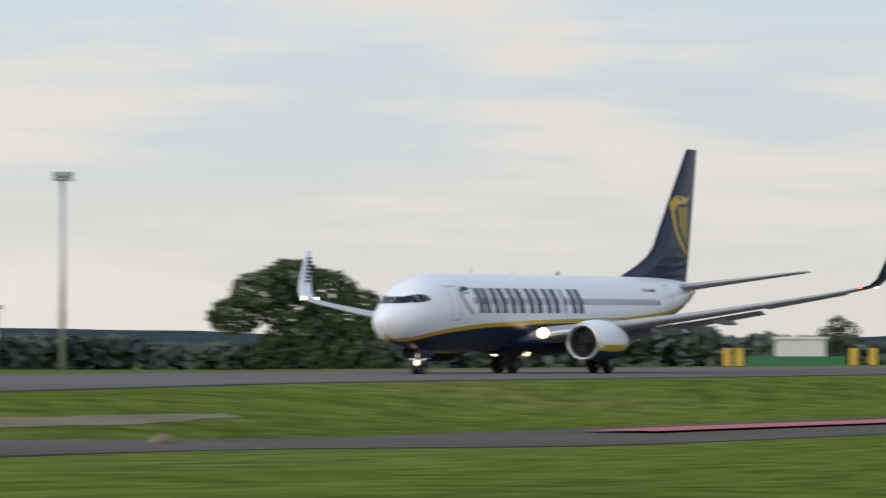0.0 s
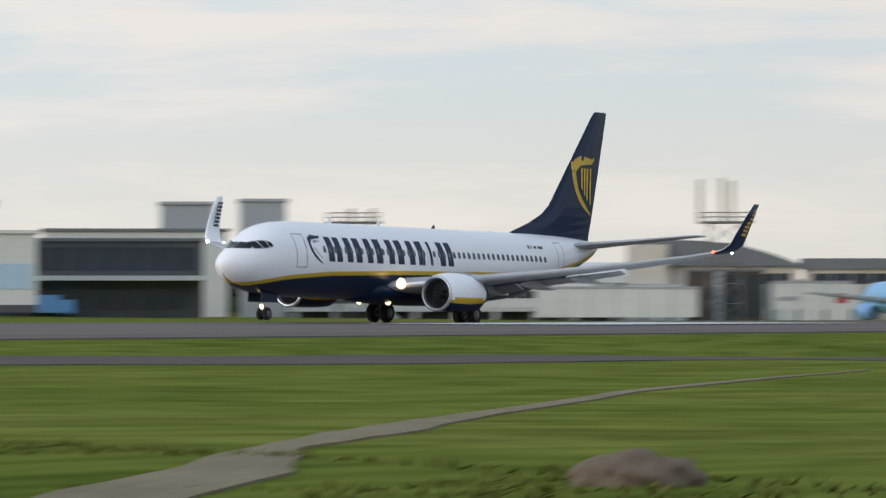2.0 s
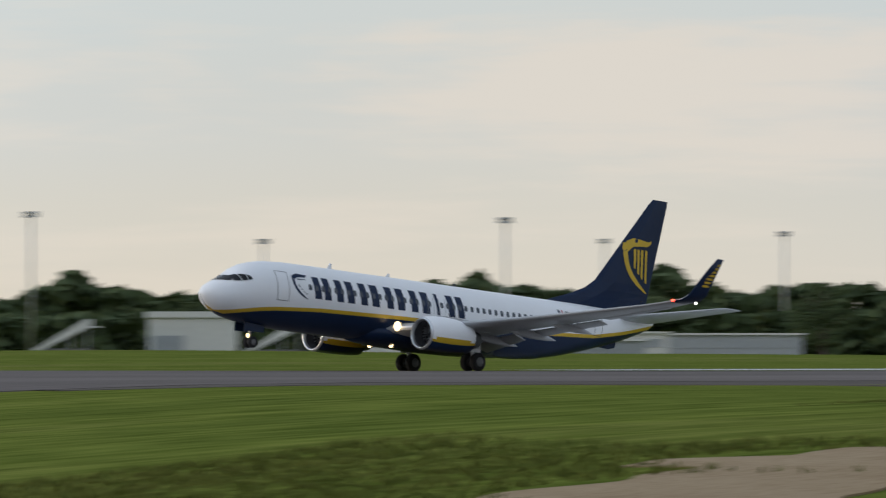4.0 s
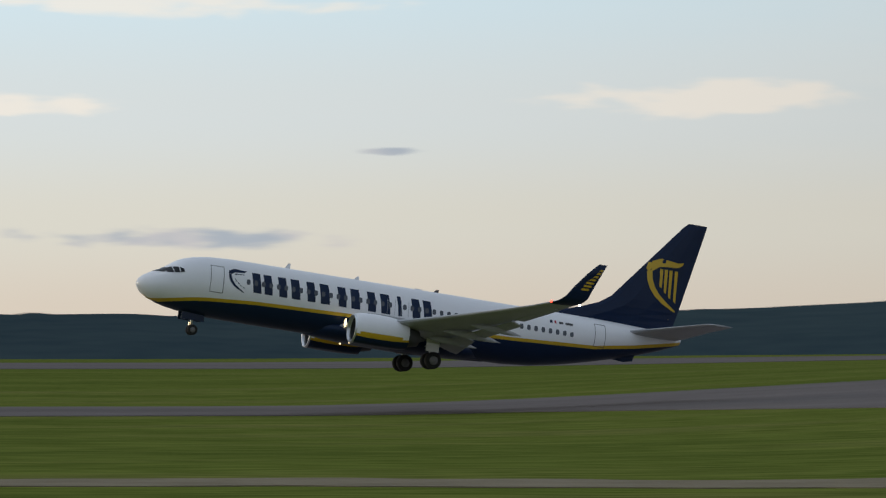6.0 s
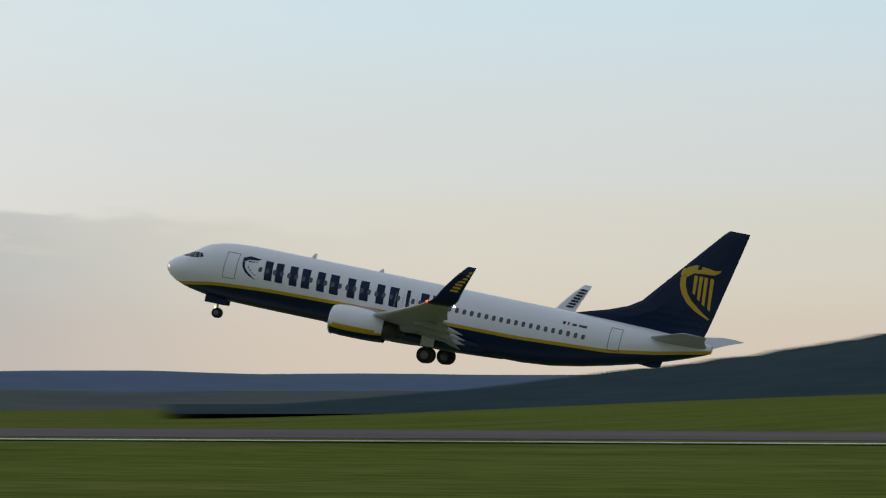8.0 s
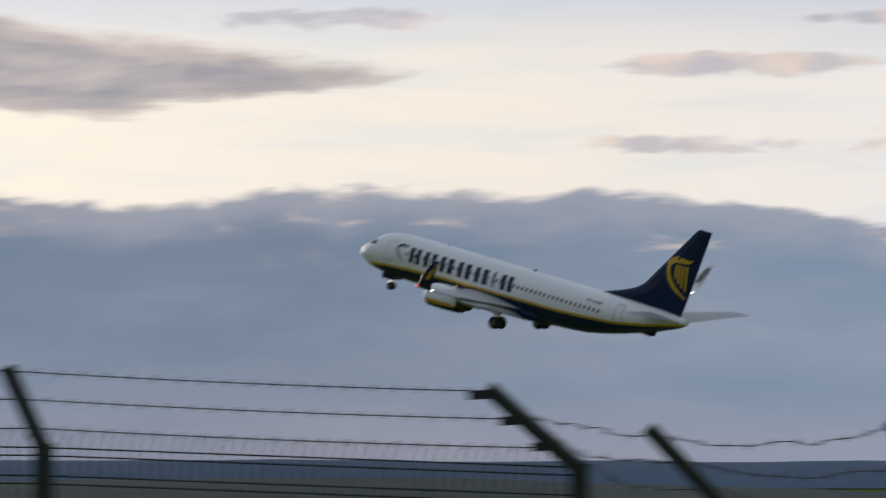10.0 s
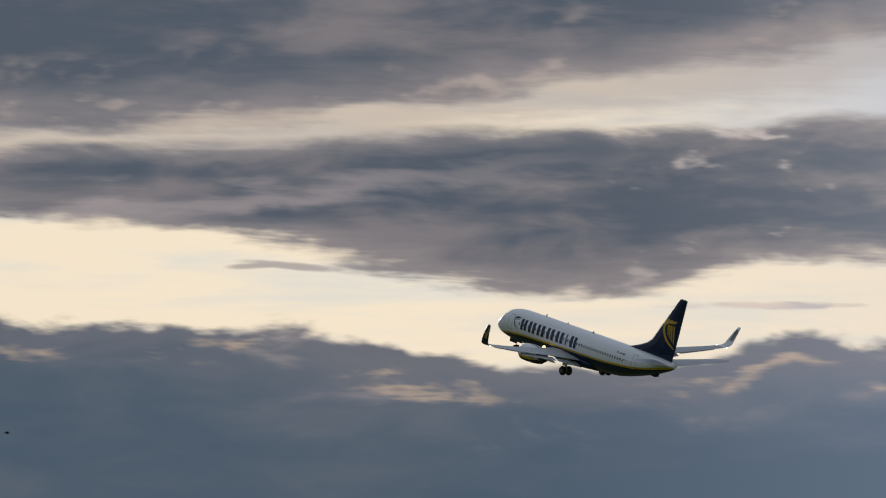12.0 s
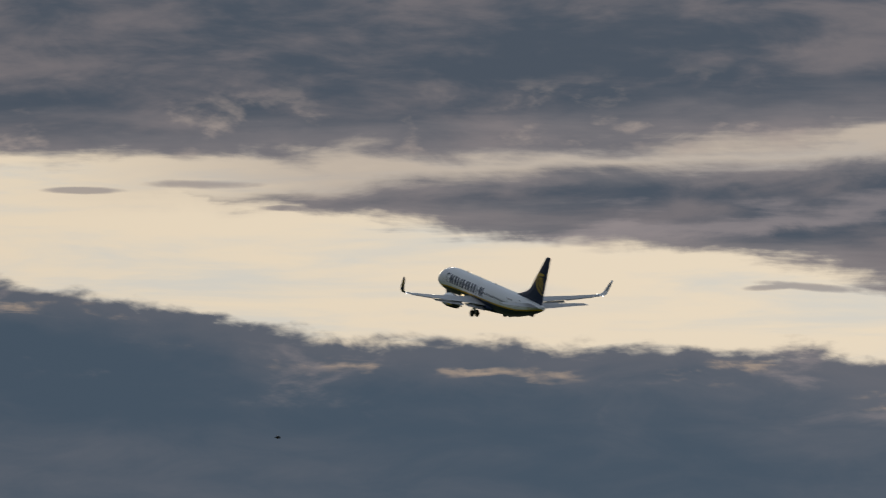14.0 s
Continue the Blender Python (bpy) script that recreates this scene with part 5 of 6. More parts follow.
def fence():
    t = thing("security_fence", "dark green steel fence with cranked posts and barbed wire", "fence")
    tips, bends = [], []
    for k, (a, b, c, d, e, f) in enumerate(FENCE):
        tip, bend = Vector((a, b, c)), Vector((d, e, f))
        tips.append(tip)
        bends.append(bend)
        g = ground_z(d, e) - 0.1
        w = 0.14 if k < 6 else 0.085
        post = part("post", bar(bmesh.new(), (d, e, g), bend, w, 0.09), POSTG, t, "dark green steel post")
        part("cranked_arm", bar(bmesh.new(), bend - Vector((0, 0, 0.03)), tip, w, 0.07), POSTG, post)
        if k == 5:
            for i in range(3):
                p = tip.lerp(bend, 0.08 + 0.34 * i)
                part("wire_bracket", bar(bmesh.new(), p, p + Vector((-0.10, -0.09, -0.01)), 0.035, 0.04), POSTG, post)
    rng = random.Random(5)
    for k in range(len(FENCE) - 1):
        for s, f in enumerate((0.05, 0.42, 0.80)):
            p, q = tips[k].lerp(bends[k], f), tips[k + 1].lerp(bends[k + 1], f)
            loose = k < 5
            pts = []
            for i in range(13):
                u = i / 12
                sag = -4 * u * (1 - u) * (0.06 + 0.04 * rng.random() if loose else 0.012)
                wob = 0.012 * math.sin(u * 9 + k + s) if loose else 0.0
                pts.append(p.lerp(q, u) + Vector((0, 0, sag + wob)))
            wire = part("barbed_wire", tube(bmesh.new(), pts, 0.0034, 5), WIRE, t, "strand of barbed wire")
            bm = bmesh.new()
            n = int((q - p).length / 0.115)
            for i in range(1, n):
                u = i / n
                j = min(11, int(u * 12))
                c = pts[j].lerp(pts[j + 1], u * 12 - j)
                for d in (Vector((0.012, 0.012, 0.03)), Vector((0.02, 0.0, -0.026))):
                    tube(bm, [c - d * 0.6, c + d * 0.6], 0.0028, 4)
            b = part("barb_strip", bm, WIRE, wire)
            b["kind"] = "stuff"
    # welded mesh below the arms
    for k in range(5, len(FENCE) - 1):
        p, q = bends[k], bends[k + 1]
        bm = bmesh.new()
        for z in (-0.02, -0.06, -0.16, -0.20, -0.34, -0.50, -0.70, -0.74, -0.95, -1.2):
            tube(bm, [p + Vector((0, 0, z)), q + Vector((0, 0, z))], 0.0042, 4)
        n = int((q - p).length / 0.05)
        for i in range(n):
            c = p.lerp(q, i / n)
            tube(bm, [c + Vector((0.02, 0.02, 0.07)), c + Vector((0, 0, 0.0)), c + Vector((0, 0, -2.0))], 0.003, 4)
        m = part("welded_mesh", bm, POSTG, t, "dark green welded mesh panel")
        m["kind"] = "stuff"


fence()


def old_shed():
    m, w = seg((-25.2, 9.2), (-20.62, 15.27), 0)
    g = ground_z(-22, 12)
    t = thing("old_shed", "derelict shed with a mossy corrugated roof and flaking walls", "shed", m)
    bm = bmesh.new()
    n = int(w / 0.146) * 6
    rows = []
    for i in range(n + 1):
        x = w * i / n
        z = 1.36 + 0.045 * math.cos(2 * math.pi * x / 0.146) + 0.04 * noise.noise(Vector((x * 0.8, 0, 0)))
        rows.append([bm.verts.new(p) for p in ((x, -0.25, z), (x, 1.2, z + 0.06), (x, 3.5, z - 0.5), (x, 3.5, z - 0.56), (x, 1.2, z - 0.01), (x, -0.25, z - 0.07))])
    for a, b in zip(rows, rows[1:]):
        for i in range(6):
            bm.faces.new((a[i], a[(i + 1) % 6], b[(i + 1) % 6], b[i]))
    bmesh.ops.recalc_face_normals(bm, faces=bm.faces)
    part("roof", bm, TIN, t, "mossy corrugated fibre-cement roof", True)
    bm = bmesh.new()
    k = 40
    grid = [[bm.verts.new((w * i / k, -0.03 + 0.05 * noise.noise(Vector((i * 0.5, j * 0.5, 0))), g + (1.2 - g) * j / 12)) for j in range(13)] for i in range(k + 1)]
    for i in range(k):
        for j in range(12):
            bm.faces.new((grid[i][j], grid[i + 1][j], grid[i + 1][j + 1], grid[i][j + 1]))
    part("front_wall", bm, RUST, t, "flaking rendered wall")
    bm = bmesh.new()
    rings = []
    for j in range(9):
        f = j / 8
        inset = 0.16 * max(0.0, f - 0.6) ** 2 / 0.16
        x0, x1 = w - 0.62 + 0.03 * noise.noise(Vector((j * 0.7, 1, 0))), w + 0.05 - inset
        rings.append([(x0, -0.10, g + (1.2 - g) * f), (x1, -0.10, g + (1.2 - g) * f), (x1, 0.1, g + (1.2 - g) * f), (x0, 0.1, g + (1.2 - g) * f)])
    loft(bm, rings)
    bmesh.ops.recalc_face_normals(bm, faces=bm.faces)
    part("corner_pier", bm, PIER, t, "pale flaking corner pier")
    part("end_wall", boxes((w - 0.2, w - 0.02, 0.05, 3.3, g, 0.9)), RUST, t)
    # no opening is cut: a black slab stands in for the dark inside
    part("doorway_shade", boxes((w * 0.3, w * 0.86, -0.14, -0.1, g, 0.62)), BLACKP, t, "black slab for the shade in an open doorway")


old_shed()


def dead_branch():
    t = thing("dead_branch", "bare dead branch and twigs lying on the shed roof", "branch")
    rng = random.Random(8)
    main = [(-20.62, 14.25, 1.36), (-20.38, 14.43, 1.46), (-20.18, 14.55, 1.55), (-20.03, 14.63, 1.63), (-19.99, 14.69, 1.74), (-19.93, 14.76, 1.81), (-19.89, 14.81, 1.91)]
    pts = []
    for a, b in zip(main, main[1:]):
        for i in range(4):
            p = Vector(a).lerp(Vector(b), i / 4)
            pts.append(p + Vector((0.012 * rng.gauss(0, 1), 0.012 * rng.gauss(0, 1), 0.012 * rng.gauss(0, 1))))
    pts.append(Vector(main[-1]))
    part("main_stem", tube(bmesh.new(), pts, [0.022 - 0.013 * i / len(pts) for i in range(len(pts))], 7), DEADWOOD, t)
    along = Vector((0.62, 0.78, 0))
    out = Vector((0.78, -0.62, 0))
    # tangled roots and twigs: short wandering stems, many sagging over the roof edge
    for k in range(64):
        p = Vector((-20.55, 14.32, 1.44)) + along * rng.gauss(0.34, 0.20) + Vector((0, 0, rng.uniform(-0.06, 0.05)))
        up = 1 if k % 5 == 0 else -0.25
        d = along * rng.uniform(-1, 1) + out * rng.uniform(-0.2, 0.7) + Vector((0, 0, up * rng.uniform(0.2, 1.0)))
        d.normalize()
        path = [p]
        for _ in range(5):
            d = (d + 0.55 * Vector((rng.gauss(0, 0.6), rng.gauss(0, 0.6), rng.gauss(-0.10, 0.6)))).normalized()
            path.append(path[-1] + d * rng.uniform(0.035, 0.075))
        r = rng.uniform(0.006, 0.013)
        part("twig", tube(bmesh.new(), path, [r * (1 - 0.14 * i) for i in range(6)], 5), DEADWOOD, t)
    for f, lift in ((0.16, 0.12), (0.30, 0.04)):
        p = pts[int(len(pts) * f)]
        part("side_shoot", tube(bmesh.new(), [p, p + along * 0.12 + Vector((0, 0, -lift * 0.3)), p + along * 0.30 + Vector((0, 0, -0.05))], [0.010, 0.007, 0.003], 5), DEADWOOD, t)


dead_branch()


def bird():
    t = thing("bird", "small dark bird in flight", "bird")
    bm = bmesh.new()
    tube(bm, [(-0.16, 0, 0), (-0.05, 0, 0), (0.08, 0, 0.01), (0.17, 0, 0.02)], [0.01, 0.05, 0.05, 0.012], 8)
    part("body", bm, BLACKP, t)
    for s in (1, -1):
        bm = bmesh.new()
        loft(bm, [[(0.06, 0, 0.02), (-0.06, 0, 0.02), (-0.06, 0, 0.03), (0.06, 0, 0.03)], [(0.02, s * 0.17, 0.10), (-0.05, s * 0.17, 0.10), (-0.05, s * 0.17, 0.108), (0.02, s * 0.17, 0.108)], [(-0.05, s * 0.33, 0.07), (-0.07, s * 0.33, 0.07), (-0.07, s * 0.33, 0.074), (-0.05, s * 0.33, 0.074)]])
        part("wing", bm, BLACKP, t)
    return t


swift = bird()

# ---- the airliner: x forward, y to port, z up; origin under the main wheels ----
GEAR_S = 19.7


def X(s):
    return GEAR_S - s


# station aft of the nose, crown height, keel height, half width
HULL = [(0.0, 2.88, 2.80, 0.03), (0.12, 3.16, 2.52, 0.33), (0.4, 3.42, 2.22, 0.62), (0.9, 3.70, 1.93, 0.95), (1.5, 3.98, 1.72, 1.22), (1.9, 4.26, 1.62, 1.36),
        (2.4, 4.62, 1.53, 1.50), (2.9, 4.86, 1.45, 1.60), (3.6, 5.06, 1.37, 1.71), (4.6, 5.22, 1.30, 1.81), (6.0, 5.30, 1.27, 1.87), (8.0, 5.31, 1.26, 1.88),
        (11.0, 5.31, 1.26, 1.88), (14.0, 5.31, 1.26, 1.88), (17.0, 5.31, 1.26, 1.88), (20.0, 5.31, 1.26, 1.88), (23.0, 5.31, 1.26, 1.88), (25.5, 5.31, 1.30, 1.88),
        (27.5, 5.31, 1.48, 1.86), (29.5, 5.31, 1.84, 1.78), (31.5, 5.30, 2.30, 1.62), (33.5, 5.26, 2.83, 1.37), (35.2, 5.19, 3.33, 1.08), (36.6, 5.10, 3.82, 0.76),
        (37.5, 5.02, 4.18, 0.50), (38.0, 4.93, 4.42, 0.30)]
STRIPE = [(0.0, 1.9), (1.4, 1.98), (4.0, 2.42), (7.7, 2.68), (15.0, 2.88), (25.0, 3.0), (31.4, 3.35), (34.5, 3.85), (36.6, 4.3), (38.0, 4.6)]


def lerp(table, s, col=1):
    for a, b in zip(table, table[1:]):
        if a[0] <= s <= b[0]:
            return a[col] + (b[col] - a[col]) * (s - a[0]) / (b[0] - a[0])
    return table[-1][col] if s > table[-1][0] else table[0][col]


def hull_y(s, z):
    """Half width of the hull at a station and a height."""
    top, bot, hw = lerp(HULL, s, 1), lerp(HULL, s, 2), lerp(HULL, s, 3)
    c, h = (top + bot) / 2, (top - bot) / 2
    q = max(-1.0, min(1.0, (z - c) / h))
    return hw * math.sqrt(max(0.0, 1 - q * q))


def fuselage_mesh():
    bm = bmesh.new()
    fine = []
    for a, b in zip(HULL, HULL[1:]):
        k = 2 if b[0] - a[0] > 1 else 1
        fine += [tuple(a[i] + (b[i] - a[i]) * j / k for i in range(4)) for j in range(k)]
    fine.append(HULL[-1])
    rows = []
    for s, top, bot, hw in fine:
        c, h = (top + bot) / 2, (top - bot) / 2
        zt = lerp(STRIPE, s)
        zb = zt - 0.22
        ang = lambda z: math.asin(max(-0.999, min(0.999, (z - c) / h)))
        at, ab = ang(zt), ang(zb)
        up = [math.pi / 2 + (at - math.pi / 2) * i / 12 for i in range(13)]
        down = [ab + (-math.pi / 2 - ab) * i / 10 for i in range(11)]
        side = up + down
        ring = [(X(s), hw * math.cos(a), c + h * math.sin(a)) for a in side]
        ring += [(x, -y, z) for x, y, z in ring[-2:0:-1]]
        rows.append([bm.verts.new(p) for p in ring])
    n = len(rows[0])
    for a, b in zip(rows, rows[1:]):
        for i in range(n):
            j = (i + 1) % n
            k = i if i < 23 else n - 1 - i
            f = bm.faces.new((a[i], a[j], b[j], b[i]))
            f.material_index = 0 if k < 12 else (1 if k == 12 else 2)
            f.smooth = True
    bm.faces.new(rows[-1])
    bm.faces.new(rows[0][::-1])
    bmesh.ops.recalc_face_normals(bm, faces=bm.faces)
    return bm


def airfoil(chord, thick, n=9):
    """Closed section: (distance aft of the leading edge, height)."""
    pts = []
    for i in range(n):
        c = 0.5 * (1 - math.cos(math.pi * i / (n - 1)))
        pts.append((c, 5 * thick * (0.2969 * math.sqrt(c) - 0.126 * c - 0.3516 * c ** 2 + 0.2843 * c ** 3 - 0.1015 * c ** 4)))
    top = [(c * chord, z * chord * 1.1) for c, z in pts]
    low = [(c * chord, -z * chord * 0.9) for c, z in pts[-2:0:-1]]
    return top + low


def wing_mesh(side):
    # y, leading edge station, chord, height, thickness, twist to the winglet plane
    secs = [(0.9, 13.0, 8.2, 1.85, 0.13, 0), (1.9, 13.9, 7.2, 2.05, 0.13, 0), (3.6, 15.2, 5.9, 2.3, 0.12, 0), (5.6, 16.3, 4.75, 2.55, 0.11, 0), (9.0, 18.15, 3.75, 3.02, 0.10, 0),
            (12.5, 20.05, 2.75, 3.55, 0.10, 0), (15.5, 21.7, 1.95, 4.05, 0.10, 0), (16.7, 22.35, 1.65, 4.30, 0.10, 10), (17.15, 22.75, 1.6, 4.47, 0.09, 35), (17.42, 23.1, 1.5, 4.78, 0.09, 62),
            (17.58, 23.5, 1.3, 5.4, 0.08, 76), (17.75, 24.2, 0.95, 6.3, 0.08, 78), (17.88, 24.9, 0.55, 7.05, 0.08, 78)]
    bm = bmesh.new()
    rows = []
    for y, le, ch, z, th, lean in secs:
        a = radians(lean)
        rows.append([bm.verts.new((X(le + c), side * (y - h * math.sin(a)), z + h * math.cos(a))) for c, h in airfoil(ch, th)])
    n = len(rows[0])
    for r, (a, b) in enumerate(zip(rows, rows[1:])):
        for i in range(n):
            j = (i + 1) % n
            f = bm.faces.new((a[i], a[j], b[j], b[i]))
            # the outer face of each winglet is navy, its inner face white
            f.material_index = 0 if r < 7 else (1 if i >= 8 else 2)
            f.smooth = True
    bm.faces.new(rows[-1])
    bm.faces.new(rows[0][::-1])
    bmesh.ops.recalc_face_normals(bm, faces=bm.faces)
    return bm


def flap_mesh(side, y0, y1, le0, le1, ch0, ch1, z0, z1, droop):
    bm = bmesh.new()
    d = radians(droop)
    rings = []
    for y, le, ch, z in ((y0, le0, ch0, z0), (y1, le1, ch1, z1)):
        rings.append([(X(le + c * math.cos(d) + h * math.sin(d)), side * y, z - c * math.sin(d) + h * math.cos(d)) for c, h in airfoil(ch, 0.13)])
    loft(bm, rings)
    bmesh.ops.recalc_face_normals(bm, faces=bm.faces)
    return bm


def fairing_mesh(side, y, s0, s1, z, r):
    bm = bmesh.new()
    prof = [(0.0, 0.05), (0.12, 0.5), (0.35, 0.95), (0.6, 1.0), (0.82, 0.6), (1.0, 0.05)]
    rings = []
    for f, k in prof:
        drop = 0.45 * max(0.0, f - 0.55)
        rings.append([(X(s0 + (s1 - s0) * f), side * (y + 0.5 * r * k * math.cos(a)), z - drop + r * k * math.sin(a)) for a in [2 * math.pi * i / 10 for i in range(10)]])
    loft(bm, rings)
    bmesh.ops.recalc_face_normals(bm, faces=bm.faces)
    return bm


def fin_mesh():
    bm = bmesh.new()
    # height, leading edge, trailing edge, half thickness
    secs = [(5.05, 27.6, 37.3, 0.16), (5.45, 28.9, 37.35, 0.20), (5.95, 30.6, 37.5, 0.25), (6.45, 31.9, 37.62, 0.27), (7.0, 32.75, 37.75, 0.27), (9.0, 34.45, 38.2, 0.21), (11.0, 36.15, 38.65, 0.15), (12.35, 37.3, 38.95, 0.10), (12.66, 37.65, 39.0, 0.07)]
    rings = []
    for z, le, te, t in secs:
        ch = te - le
        prof = [(0, 0), (0.08, 0.55), (0.3, 1.0), (0.6, 0.8), (1.0, 0.08)]
        half = [(X(le + ch * c), t * k, z) for c, k in prof]
        rings.append(half + [(x, -y, zz) for x, y, zz in half[-1:0:-1]])
    loft(bm, rings)
    bmesh.ops.recalc_face_normals(bm, faces=bm.faces)
    return bm


def stab_mesh(side):
    bm = bmesh.new()
    rings = []
    for y, le, ch, z, th in ((0.35, 33.4, 4.1, 4.62, 0.10), (1.2, 34.1, 3.75, 4.75, 0.10), (4.5, 35.75, 2.5, 5.15, 0.09), (6.9, 37.0, 1.75, 5.45, 0.09), (7.2, 37.45, 1.35, 5.49, 0.07)):
        rings.append([(X(le + c), side * y, z + h) for c, h in airfoil(ch, th)])
    loft(bm, rings)
    bmesh.ops.recalc_face_normals(bm, faces=bm.faces)
    return bm


def nacelle(parent, side):
    cy, cz, s0 = side * 4.83, 1.68, 13.35
    bm = bmesh.new()
    prof = [(0.12, 0.98), (0.35, 1.06), (0.9, 1.13), (1.7, 1.15), (2.6, 1.10), (3.3, 0.99), (3.75, 0.88)]
    n = 40
    rows = []
    for d, r in prof:
        ring = []
        for k in range(n):
            a = 2 * math.pi * k / n
            zz = r * math.cos(a)
            if zz < -0.86:
                zz = -0.86 + (zz + 0.86) * 0.35
            ring.append(bm.verts.new((X(s0 + d), cy + r * math.sin(a), cz + zz)))
        rows.append(ring)
    for a, b in zip(rows, rows[1:]):
        for i in range(n):
            j = (i + 1) % n
            f = bm.faces.new((a[i], a[j], b[j], b[i]))
            zm = sum(v.co.z for v in f.verts) / 4 - cz
            f.material_index = 0 if zm > -0.24 else (1 if zm > -0.44 else 2)
            f.smooth = True
    bmesh.ops.recalc_face_normals(bm, faces=bm.faces)
    eng = part("engine_nacelle", bm, [WHITE, YELLOW, NAVY], parent, "white and navy engine cowling with a yellow line")
    bm = bmesh.new()
    lathe_x(bm, [(X(s0 + 0.14), 0.975), (X(s0 + 0.03), 0.93), (X(s0), 0.87), (X(s0 + 0.05), 0.82), (X(s0 + 0.25), 0.79)], 40, cy, cz)
    part("inlet_lip", bm, ALU, eng, "polished bare metal inlet lip", True)
    bm = bmesh.new()
    lathe_x(bm, [(X(s0 + 0.24), 0.79), (X(s0 + 0.8), 0.79), (X(s0 + 1.0), 0.785), (X(s0 + 1.02), 0.02)], 32, cy, cz)
    part("inlet_duct", bm, DARKGREY, eng, "", True)
    part("fan_hub", lathe_x(bmesh.new(), [(X(s0 + 0.80), 0.19), (X(s0 + 0.98), 0.22)], 16, cy, cz), DARKGREY, eng, "", True)
    blade = bmesh.new()
    blade.faces.new([blade.verts.new((-dx, r * math.sin(da), r * math.cos(da))) for r, da, dx in ((0.2, 0.0, 0.0), (0.77, 0.08, 0.0), (0.77, 0.24, 0.14), (0.2, 0.2, 0.14))])
    blade_me = bpy.data.meshes.new("fan_blade")
    blade.to_mesh(blade_me)
    blade.free()
    blade_me.materials.append(ALU)
    for k in range(24):
        o = new("fan_blade", blade_me)
        o.parent = eng
        o.matrix_basis = Matrix.Translation((X(s0 + 0.82), cy, cz)) @ Euler((2 * math.pi * k / 24, 0, 0)).to_matrix().to_4x4()
    bm = bmesh.new()
    lathe_x(bm, [(X(s0 + 0.55), 0.005), (X(s0 + 0.7), 0.12), (X(s0 + 0.9), 0.21)], 16, cy, cz)
    part("spinner", bm, DARKGREY, eng, "", True)
    bm = bmesh.new()
    lathe_x(bm, [(X(s0 + 3.2), 0.7), (X(s0 + 3.9), 0.66), (X(s0 + 4.6), 0.50), (X(s0 + 4.62), 0.40), (X(s0 + 4.3), 0.36), (X(s0 + 5.2), 0.05)], 24, cy, cz)
    part("exhaust_nozzle", bm, DARKGREY, eng, "dark scorched exhaust nozzle", True)
    bm = bmesh.new()
    rings = []
    for s, w, zl, zh in ((s0 + 0.9, 0.05, cz + 0.95, cz + 1.14), (s0 + 1.9, 0.2, cz + 0.8, cz + 1.2), (s0 + 3.6, 0.22, cz + 0.5, cz + 1.15), (s0 + 5.6, 0.12, cz + 0.55, cz + 0.95)):
        rings.append([(X(s), cy - w, zl), (X(s), cy + w, zl), (X(s), cy + w * 0.6, zh), (X(s), cy - w * 0.6, zh)])
    loft(bm, rings)
    bmesh.ops.recalc_face_normals(bm, faces=bm.faces)
    part("pylon", bm, WINGGREY, parent)


def wheel(parent, s, y, r, w, z=None):
    bm = bmesh.new()
    z = r if z is None else z
    lathe_y(bm, [(y - w / 2, r * 0.55), (y - w / 2, r * 0.86), (y - w * 0.34, r * 0.97), (y, r), (y + w * 0.34, r * 0.97), (y + w / 2, r * 0.86), (y + w / 2, r * 0.55)], 28, X(s), z)
    bmesh.ops.recalc_face_normals(bm, faces=bm.faces)
    ob = part("wheel", bm, TYRE, parent, "black rubber tyre", True)
    bm = bmesh.new()
    lathe_y(bm, [(y - w / 2 - 0.012, r * 0.15), (y - w / 2 - 0.012, r * 0.5), (y - w / 2 + 0.03, r * 0.56), (y + w / 2 - 0.03, r * 0.56), (y + w / 2 + 0.012, r * 0.5), (y + w / 2 + 0.012, r * 0.15)], 20, X(s), z)
    bmesh.ops.recalc_face_normals(bm, faces=bm.faces)
    part("hub", bm, HUB, ob, "", True)


def on_hull(bm, outline, side, lift=0.012, mi=0):
    """A flat mark laid on the hull's side: outline of (station, height)."""
    vs = [bm.verts.new((X(s), side * (hull_y(s, z) + lift), z)) for s, z in outline]
    f = bm.faces.new(vs if side < 0 else vs[::-1])
    f.material_index = mi


def slab_on_hull(bm, s0, s1, z0, z1, side, lean=0.0, lift=0.012, nz=5):
    """An upright band from height z0 to z1, leaning aft by lean at its foot."""
    rows = []
    for i in range(nz + 1):
        z = z0 + (z1 - z0) * i / nz
        d = lean * (1 - i / nz)
        rows.append([bm.verts.new((X(s + d), side * (hull_y(s + d, z) + lift), z)) for s in (s0, s1)])
    for a, b in zip(rows, rows[1:]):
        bm.faces.new((a[0], a[1], b[1], b[0]))


